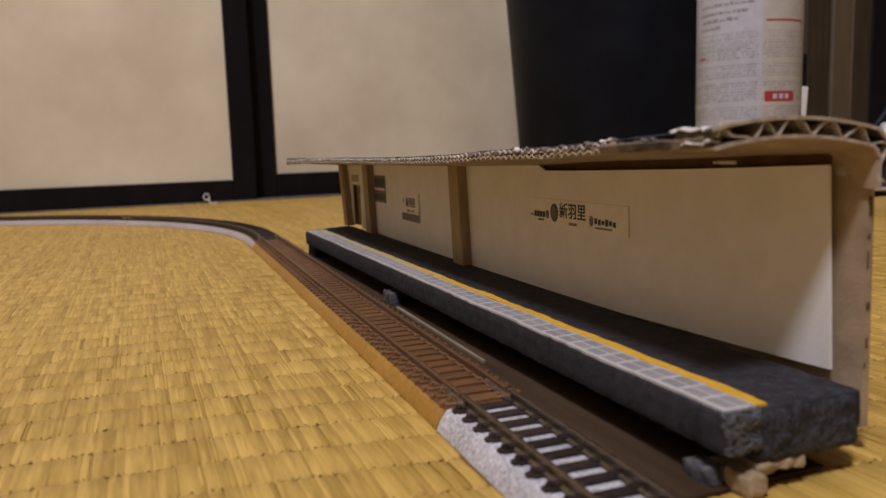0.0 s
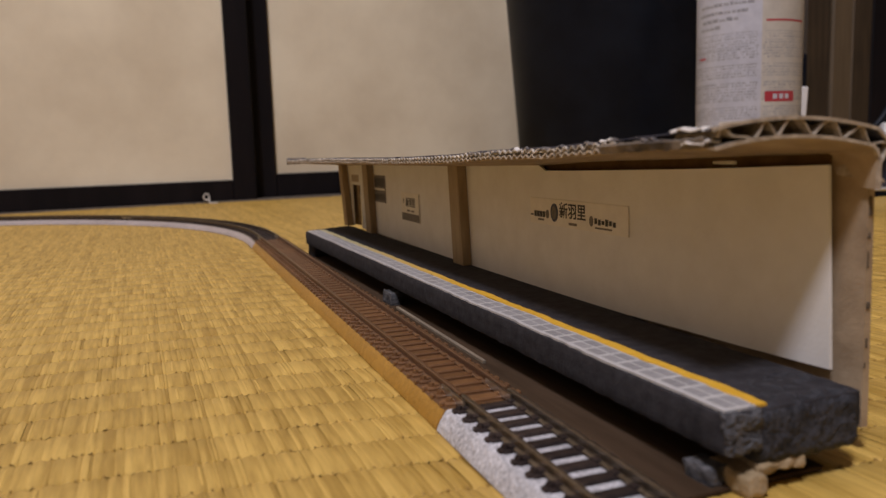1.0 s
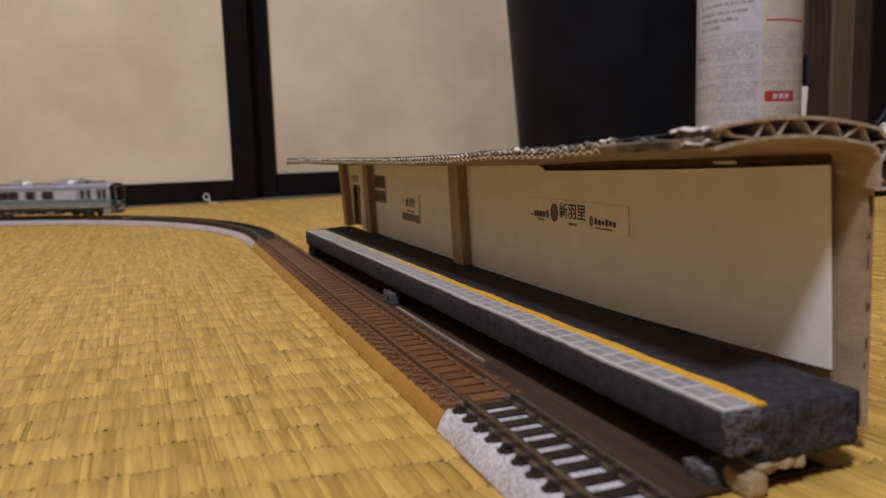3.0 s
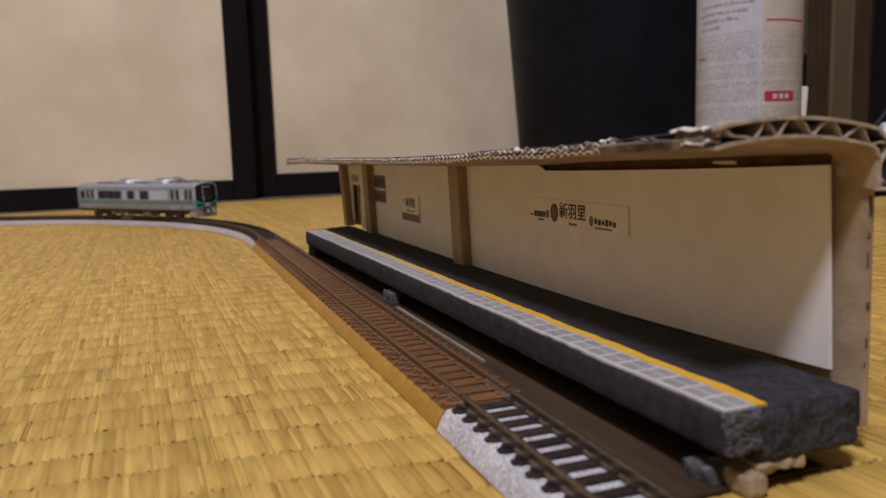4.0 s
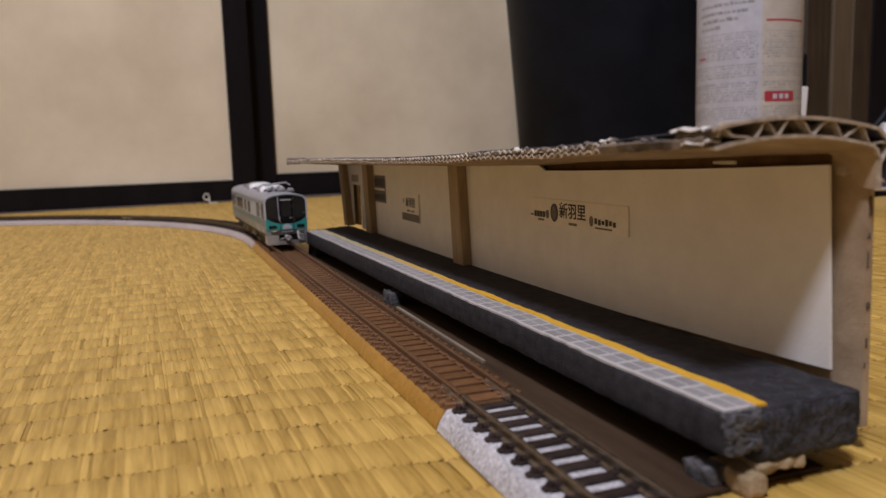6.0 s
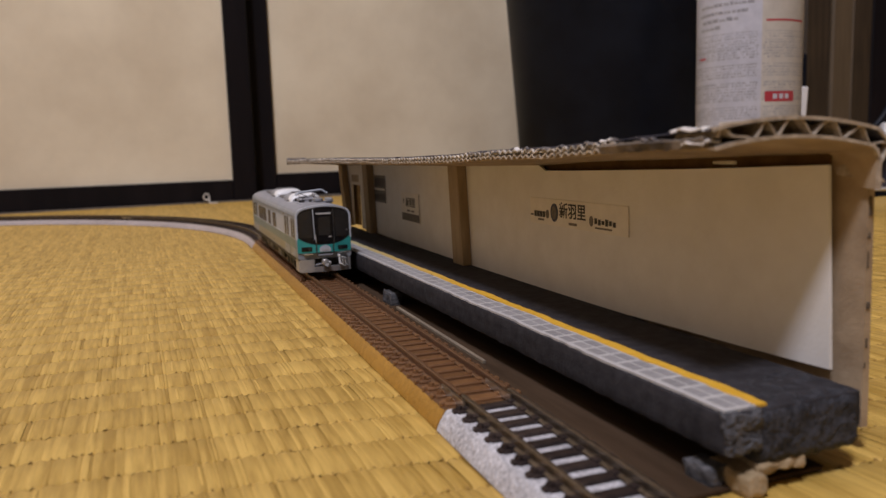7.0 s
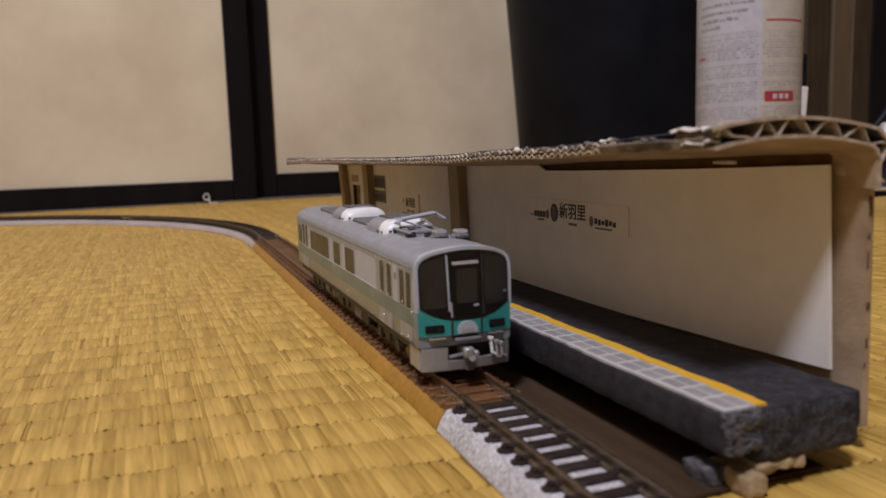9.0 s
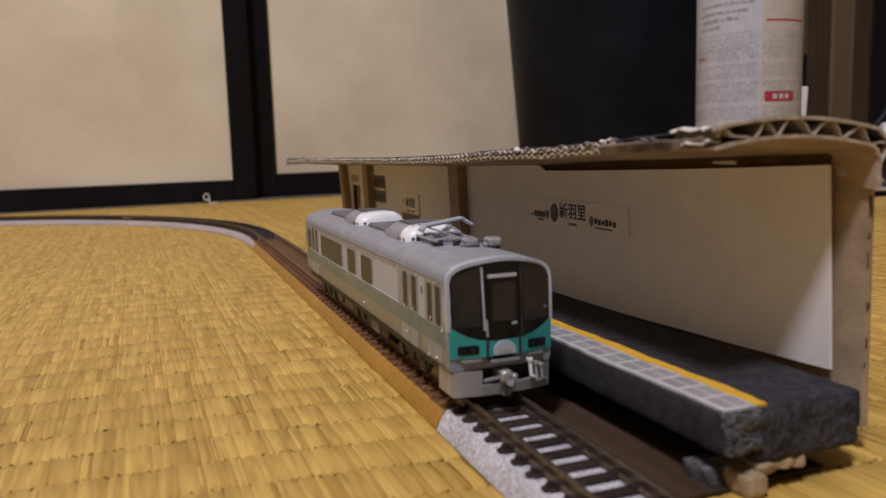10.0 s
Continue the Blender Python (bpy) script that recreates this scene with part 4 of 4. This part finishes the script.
    # both long sides
    for side in (-1, 1):
        def wall(u, v, d, side=side):
            return (side * (9.76 + d), u, v)

        def on_side(name, outline, mat, d=0.06, label="", wall=wall):
            return p(name, plate(bmesh.new(), outline, d, wall), mat, label)

        on_side("side_band", [(0.6, 10.2), (128.5, 10.2), (128.5, 13.3), (0.6, 13.3)], TEAL_SIDE, 0.11, "dull teal stripe, reflections painted into its colour")
        on_side("sill_strip", [(27.0, 13.3), (120.0, 13.3), (120.0, 13.62), (27.0, 13.62)], SIDE_PALE, 0.16)
        on_side("pale_panel", [(27.2, 13.3), (46.2, 13.3), (46.2, 20.1), (27.2, 20.1)], SIDE_PALE, 0.05)
        on_side("pale_panel", [(57.8, 13.3), (61.2, 13.3), (61.2, 20.1), (57.8, 20.1)], SIDE_PALE, 0.05)
        on_side("pale_panel", [(72.6, 13.3), (76.4, 13.3), (76.4, 20.1), (72.6, 20.1)], SIDE_PALE, 0.05)
        on_side("pale_panel", [(105.4, 13.3), (109.2, 13.3), (109.2, 20.1), (105.4, 20.1)], SIDE_PALE, 0.05)
        for u0, u1 in ((47.6, 57.0), (63.4, 70.8), (78.0, 105.2)):
            on_side("window_frame", rounded(u0 - 0.3, u1 + 0.3, 13.3, 19.9, 0.8), SILVER, 0.10)
            w = on_side("window", rounded(u0, u1, 13.7, 19.6, 0.7), WINDOW_TINT, 0.14)
            if u1 - u0 > 20:
                for m in (86.4, 95.6):
                    on_side("window_bar", [(m - 0.25, 13.7), (m + 0.25, 13.7), (m + 0.25, 19.6), (m - 0.25, 19.6)], VENT_GREY, 0.2)
        for d0 in (15.0, 110.2):
            on_side("side_door", rounded(d0, d0 + 10.4, 6.8, 20.4, 0.5), SILVER, 0.09)
            for u0 in (d0 + 0.5, d0 + 6.0):
                on_side("door_window", rounded(u0, u0 + 2.6, 13.7, 20.4, 0.5), WINDOW_TINT, 0.15)
            on_side("door_joint", [(d0 + 5.1, 6.8), (d0 + 5.3, 6.8), (d0 + 5.3, 20.3), (d0 + 5.1, 20.3)], VENT_GREY, 0.12)
        on_side("pale_panel", [(10.8, 13.3), (14.1, 13.3), (14.1, 20.8), (10.8, 20.8)], SIDE_PALE, 0.06)
        on_side("cab_notice", [(11.7, 17.8), (12.7, 17.8), (12.7, 19.2), (11.7, 19.2)], VENT_GREY, 0.1)
        on_side("cab_door", rounded(1.8, 9.9, 7.2, 21.0, 0.4), SILVER, 0.08)
        for u0 in (2.3, 6.6):
            on_side("cab_window", rounded(u0, u0 + 2.5, 13.6, 20.4, 0.4), WINDOW_TINT, 0.14)
        on_side("crew_window", rounded(121.5, 126.5, 13.9, 19.6, 0.5), WINDOW_TINT, 0.14)
        for u, v in ((22.9, 13.6), (17.4, 13.9), (7.4, 14.2), (1.6, 13.0), (21.9, 8.7), (14.6, 20.9), (4.6, 20.9), (9, 7.2), (5, 7.6), (56.0, 8.2), (72, 12.6), (123.0, 8.4), (26.0, 20.9), (95, 12.4)):
            on_side("rivet", rounded(u - 0.32, u + 0.32, v - 0.28, v + 0.28, 0.2), CHROME, 0.25)
        on_side("gutter", [(1.5, 21.35), (128.5, 21.35), (128.5, 21.6), (1.5, 21.6)], SILVER, 0.12)
        on_side("sill_line", [(1.0, 6.75), (129, 6.75), (129, 6.95), (1.0, 6.95)], VENT_GREY, 0.03)

    # under the floor: frame, boxes, two bogies with wheels
    p("floor_frame", boxed(-8.9, 8.9, 1.5, 128.5, 4.6, 6.6, bevel=0.2), UNDER_BLACK)
    r = random.Random(9)
    y = 42.0
    while y < 88:
        ln = r.uniform(4, 9)
        for side in (-1, 1):
            x0, x1 = sorted((side * 4.5, side * (8.2 + r.uniform(-0.3, 0.4))))
            p("equipment_box", boxed(x0, x1, y, y + ln, 1.8 + r.uniform(0, 0.8), 5.4, bevel=0.25), VENT_GREY if r.random() < 0.7 else UNDER_BLACK)
        y += ln + r.uniform(0.5, 1.8)
    for yc in (25.0, 105.0):
        bogie = part("bogie", boxed(-6.6, 6.6, -3, 3, 2.6, 4.6, bevel=0.3), UNDER_BLACK, t, "dark bogie with wheels",
                     at=Matrix.Translation((0, yc * MM, RAIL_Z * MM)))
        BOGIES.append((bogie, yc))
        yc = 0.0
        for side in (-1, 1):
            fr = boxed(side * 7.0 - 0.6, side * 7.0 + 0.6, yc - 9.5, yc + 9.5, 2.4, 4.2, bevel=0.3)
            box(fr, side * 7.3 - 0.7, side * 7.3 + 0.7, yc - 8.6, yc - 5.4, 1.4, 4.0, bevel=0.3)
            box(fr, side * 7.3 - 0.7, side * 7.3 + 0.7, yc + 5.4, yc + 8.6, 1.4, 4.0, bevel=0.3)
            box(fr, side * 7.3 - 0.7, side * 7.3 + 0.7, yc - 1.8, yc + 1.8, 2.0, 4.6, bevel=0.3)
            part("side_frame", fr, UNDER_BLACK, bogie)
            for dy in (-7.0, 7.0):
                wh = bmesh.new()
                rod(wh, (side * 4.3, yc + dy, 2.85), (side * 5.5, yc + dy, 2.85), 2.8, 2.8, 24)
                rod(wh, (side * 4.0, yc + dy, 2.85), (side * 4.3, yc + dy, 2.85), 3.1, 3.1, 24)
                part("wheel", wh, RAIL_METAL, bogie, smooth=True)

    # roof: two white air units, vents, pantograph, boxes
    off = off @ Matrix.Translation((0, 0, 0.9 * MM))
    for y0, ln in ((32.0, 17.0), (72.0, 17.0)):
        rings = []
        for y_, k in ((y0, 0.0), (y0 + 0.25, 0.45), (y0 + 0.8, 0.72), (y0 + 1.7, 0.9), (y0 + 3.0, 1.0), (y0 + ln - 2.5, 1.0), (y0 + ln - 0.8, 0.75), (y0 + ln, 0.0)):
            hgt = 23.6 + 3.5 * k
            bow = [pi * m / 14 for m in range(15)]
            inset = 0.55 * (1 - k)
            rings.append([(-6.3 + inset, y_, 23.0)] + [(-(6.2 - inset) * math.copysign(abs(cos(a)) ** 0.72, cos(a)), y_ + (0.9 * (1 - sin(a)) if y_ < y0 + 3.1 else 0.0), 23.5 + (hgt - 23.5) * sin(a) ** 0.7) for a in bow] + [(6.3 - inset, y_, 23.0)])
        unit = p("air_unit", loft(bmesh.new(), rings), ROOF_GREY, "rounded grey roof unit with white end", True)
        part("end_cap", loft(bmesh.new(), [[(x * 1.015, y_ - 0.12, 23.0 + (z - 23.0) * 1.03) for x, y_, z in ring] for ring in rings[:4]]
                             + [[(x * 1.015, y0 + 4.4, 23.0 + (z - 23.0) * 1.03) for x, y_, z in rings[4]]]), UNIT_WHITE, unit, "glossy white end cap", True)
        for k in range(3):
            g = bmesh.new()
            rod(g, (-4.6 + k * 4.6, y0 + 1.0, 24.4), (-4.6 + k * 4.6, y0 + 0.2, 24.3), 0.4, 0.4, 10)
            part("vent_hole", g, VENT_GREY, unit)
        for side in (-1, 1):
            for k in range(3):
                g = bmesh.new()
                rod(g, (side * 5.9, y0 + 2.0 + k * 2.0, 24.2), (side * 6.35, y0 + 2.0 + k * 2.0, 24.2), 0.32, 0.32, 10)
                part("vent_hole", g, VENT_GREY, unit)
        gr = bmesh.new()
        for k in range(7):
            box(gr, -3.6, 3.6, y0 + 4 + k * 1.4, y0 + 4.7 + k * 1.4, 26.9, 27.25)
        part("grille", gr, VENT_GREY, unit)
    for y0, ln in ((50.5, 18.0), (91.0, 22.0)):
        p("roof_cover", boxed(-4.8, 4.8, y0, y0 + ln, 23.6, 24.95, bevel=0.4), VENT_GREY)
        p("roof_seam", boxed(-5.6, 5.6, y0 - 0.6, y0 + 0.2, 23.6, 24.9, bevel=0.1), SILVER)
    pan = p("pantograph", boxed(-4.0, 4.0, 20.0, 31.0, 24.1, 24.7, bevel=0.15), ROOF_GREY, "folded grey pantograph")
    for k, (x0, x1, y0, y1, z0, z1) in enumerate([(-4.3, -3.6, 19.5, 31.5, 24.9, 25.4), (3.6, 4.3, 19.5, 31.5, 24.9, 25.4), (-3.6, 3.6, 20.4, 21.2, 24.9, 25.5), (-3.6, 3.6, 29.6, 30.4, 24.9, 25.5)]):
        part("frame_bar", boxed(x0, x1, y0, y1, z0, z1, bevel=0.12), ROOF_GREY, pan)
    for x, y0 in ((-4, 20.5), (4, 20.5), (-4, 30.5), (4, 30.5)):
        ins = rod(bmesh.new(), (x, y0, 24.0), (x, y0, 25.0), 0.55, 0.55, 10)
        part("insulator", ins, UNDER_BLACK, pan)
    arm = bmesh.new()
    for s_ in (-1, 1):
        rod(arm, (s_ * 2.2, 30, 25.6), (s_ * 1.4, 20.5, 26.4), 0.25, 0.25, 8)
        rod(arm, (s_ * 1.4, 20.5, 26.4), (s_ * 3.0, 33.5, 27.3), 0.22, 0.22, 8)
    for k in range(5):
        rod(arm, (-3.4, 21.5 + k * 2.0, 25.3), (3.4, 22.0 + k * 2.0, 25.5), 0.22, 0.22, 8)
    part("folding_arm", arm, ROOF_GREY, pan)
    for x, y0 in ((-2.2, 22.5), (2.2, 22.5), (0.0, 25.5), (-2.4, 28.0), (2.4, 28.0)):
        part("spring_case", boxed(x - 0.8, x + 0.8, y0, y0 + 2.4, 24.6, 25.7, bevel=0.25), UNDER_BLACK, pan)
    head = bmesh.new()
    for dy in (0, 1.6):
        rod(head, (-4.6, 26.6 + dy, 26.6), (-3.4, 27.4 + dy, 27.4), 0.3, 0.3, 8)
        rod(head, (-3.4, 27.4 + dy, 27.4), (6.6, 32.6 + dy, 28.0), 0.38, 0.38, 8)
        rod(head, (6.6, 32.6 + dy, 28.0), (8.6, 32.0 + dy, 26.6), 0.28, 0.28, 8)
    part("contact_head", head, SIDE_PALE, pan)
    p("pantograph_base", boxed(-5.7, 5.7, 12.0, 31.5, 23.2, 24.15, bevel=0.5), ROOF_GREY, "pale raised plate under the pantograph", True)
    for x, y0 in ((1.1, 13.6), (5.2, 12.2)):
        b1 = p("roof_box", boxed(x - 1.35, x + 1.35, y0, y0 + 3.2, 24.3, 26.0, bevel=0.4), SKIRT_SILVER, "small pale grey roof box")
        part("box_end", boxed(x - 0.8, x + 0.8, y0 - 0.2, y0 + 0.3, 24.7, 25.6, bevel=0.12), ROOF_GREY, b1)
        part("box_bracket", boxed(x - 1.9, x + 1.9, y0 + 1.2, y0 + 2.4, 24.2, 24.9, bevel=0.1), ROOF_GREY, b1)
        part("box_leg", boxed(x - 1.1, x + 1.1, y0 + 0.5, y0 + 2.9, 23.9, 24.8), UNDER_BLACK, b1)
    for x, y0 in ((-3.4, 22.6), (-3.2, 20.2), (-0.8, 17.6), (0.9, 18.6)):
        p("insulator", rod(bmesh.new(), (x, y0, 24.0), (x, y0, 25.3), 0.75, 0.6, 12), UNDER_BLACK)
    return t


train = build_train()

# ---- behind the station ----
can = thing("spray_can", "white aerosol can with dense printed label standing on the mat", "spray can", pose(0.2072, 0.525, 0))
CR = 33.0
part("body", turned(bmesh.new(), [(30, 0.0), (32.2, 0.4), (CR, 3), (CR, 190), (31.5, 196), (24, 206), (16, 209)], 72), LABEL_WHITE, can, smooth=True)
part("base_rim", turned(bmesh.new(), [(31.6, 0.0), (33.6, 0.6), (33.7, 2.4), (33.0, 3.4)], 72), CHROME, can, smooth=True)
part("cap", turned(bmesh.new(), [(28, 196), (29, 198), (28.6, 232), (26, 236), (5, 237)], 48), WHITE_PLASTIC, can, smooth=True)


def can_patch(bm, a0, a1, z0, z1, r):
    n = max(1, int(abs(a1 - a0) / 4))
    for k in range(n):
        b0, b1 = a0 + (a1 - a0) * k / n, a0 + (a1 - a0) * (k + 1) / n
        vs = [bm.verts.new((r * cos(radians(a)), r * sin(radians(a)), z)) for a, z in ((b0, z0), (b1, z0), (b1, z1), (b0, z1))]
        bm.faces.new(vs)


bm = bmesh.new()
can_patch(bm, 262, 345, 20, 188, CR + 0.03)
part("label_column", bm, LABEL_CREAM, can, "cream column of the label")
bm, rng = bmesh.new(), random.Random(7)
for z, a0, a1 in ((133, 188, 252), (128, 186, 247), (123.5, 190, 236), (119, 188, 214), (139, 200, 250)):
    a = a0
    while a < a1:
        w = rng.uniform(3, 9)
        can_patch(bm, a, a + w, z, z + rng.uniform(1.4, 2.4), CR + 0.06)
        a += w + rng.uniform(0.6, 1.5)
part("heading_print", bm, LABEL_TEXT, can, "larger grey heading lines")
bm = bmesh.new()
can_patch(bm, 184, 197, 101, 102.4, CR + 0.10)
part("red_dash", bm, LABEL_RED, can)
bm, rng = bmesh.new(), random.Random(7)
z = 20.0
while z < 116:
    h = rng.uniform(0.5, 1.15)
    gap = rng.random() < 0.07
    a = 152.0
    while a < 385 and not gap:
        w = rng.uniform(0.5, 2.4)
        if not (258 < a < 263 or 259 < a + w < 264) and rng.random() < 0.9:
            can_patch(bm, a, a + w, z, z + h, CR + 0.06)
        a += w + rng.uniform(0.4, 1.7)
    z += 1.75 if not gap else 2.6
text = part("label_text", bm, LABEL_TEXT, can, "rows of fine illegible grey print")
tagged(text, kind="stuff")
bm = bmesh.new()
can_patch(bm, 266, 303, 72.2, 78.6, CR + 0.10)
part("red_box", bm, LABEL_RED, can, "red warning box")
bm = bmesh.new()
for k in range(3):
    can_patch(bm, 275 + k * 7.5, 280 + k * 7.5, 73.9, 77.0, CR + 0.14)
part("red_box_print", bm, LABEL_WHITE, can)
bm = bmesh.new()
can_patch(bm, 266, 320, 121.5, 122.7, CR + 0.10)
part("red_line", bm, LABEL_RED, can)

bin_ = thing("waste_bin", "black tapered plastic waste bin on the mat", "bin", pose(0.1695, 0.745, 0))
part("body", turned(bmesh.new(), [(80, 0), (88, 1), (90, 5), (111, 300), (114, 302), (114, 308), (108, 308), (86, 8), (10, 8)], 96), BIN_BLACK, bin_, smooth=True)
part("rim", turned(bmesh.new(), [(112, 303), (116, 304), (116.5, 309), (113, 311), (109, 310)], 96), BIN_BLACK, bin_, smooth=True)

cabinet = thing("wooden_cabinet", "dark brown wooden cabinet side with worn edge", "cabinet", pose(0.455, 0.86, 0, 0, 0, 12))
part("side_panel", boxed(-62, 120, 0, 300, 0, 900, bevel=3), DARK_WOOD, cabinet)
part("edge_strip", boxed(-32, -4, -4, 0.5, 4, 895, bevel=3.5), PALE_WOOD, cabinet, "paler worn edge strip")
part("groove_strip", boxed(20, 60, -3, 0.5, 4, 895, bevel=1.5), LACQUER, cabinet, "black strip")

carton = thing("white_box", "small white box with a dark foot", "box", pose(0.369, 0.66, 0, 0, 0, 8))
part("foot", boxed(-46, 46, -38, 38, 0, 4.5), BIN_BLACK, carton, "dark base")
part("body", boxed(-48, 48, -40, 40, 4.5, 50, bevel=1.5), WHITE_PLASTIC, carton)

plug = thing("white_plug", "white plastic plug with black cable on the box", "plug", pose(0.366, 0.64, 0.050))
part("shell", boxed(-4, 6, -6, 6, 0, 9, bevel=1.5, segments=2), UNIT_WHITE, plug, smooth=True)
tube("cable", [(-16, 0, 3), (-10, 0, 4), (-3, 0, 12), (4, 2, 22), (12, 5, 30), (24, 10, 34), (30, 14, 12), (32, 16, 3)], 2.6, BIN_BLACK, plug, "black cable")

clip = thing("white_clip", "narrow white plastic strip standing by the can", "clip", pose(0.2345, 0.515, 0))
bm = boxed(-2.2, 2.6, -4, 4, 0, 82, bevel=0.8)
for v in bm.verts:
    v.co.x += 0.0007 * v.co.z ** 2
part("strip", bm, WHITE_PLASTIC, clip)
# Dark block put in for the shadowy gap between can and cabinet.
part("gap_shade_block", boxed(2.8, 9.0, 2, 12, 0, 104, bevel=1.5), BIN_BLACK, clip, "dark block filling the shadowy gap beside the can")

loop = thing("string_loop", "small loop of white string on the mat", "string", ROOM @ pose(0.0885, 0.831, 0))
tube("loop", [(2.8 * cos(2 * pi * k / 20), 0.6 * sin(2 * pi * k / 10), 6.6 + 3.2 * sin(2 * pi * k / 20)) for k in range(21)] + [(2.9, -1, 3), (2.6, -3, 0.9), (5, -6, 0.6), (10, -8, 0.6)], 0.75, STRING_WHITE, loop)


# ---- what moves ----
def train_pose(s):
    a, _ = line_at(s + 25)
    b, _ = line_at(s + 105)
    u = (a - b).normalized()
    front = a + u * 25
    return pose(front.x * MM, front.y * MM, 0, 0, 0, math.degrees(math.atan2(u.x, -u.y)))


def motions():
    stops = [(0.0, 853), (0.5, 801.5), (1.0, 750), (1.5, 698.5), (2.0, 647), (2.5, 595.5), (3.0, 544), (3.5, 492.5), (4.0, 441.5), (4.5, 392),
             (5.0, 342.5), (5.5, 290.5), (6.0, 241), (6.5, 194.5), (7.0, 151), (7.5, 113), (8.0, 76.7), (8.5, 44.3), (9.0, 16.8), (9.25, 8.0),
             (9.5, 3.0), (9.75, 0.7), (10.0, 0.0)]
    walk(train, [(t, train_pose(s)) for t, s in stops])
    for bogie, yc in BOGIES:
        rows = []
        for t, s in stops:
            a, b = line_at(s + 25)[0], line_at(s + 105)[0]
            body = math.atan2((a - b).x, -(a - b).y)
            rows.append((t, pose(0, yc * MM, RAIL_Z * MM, 0, 0, math.degrees(line_at(s + yc)[1] - body))))
        walk(bogie, rows)


motions()
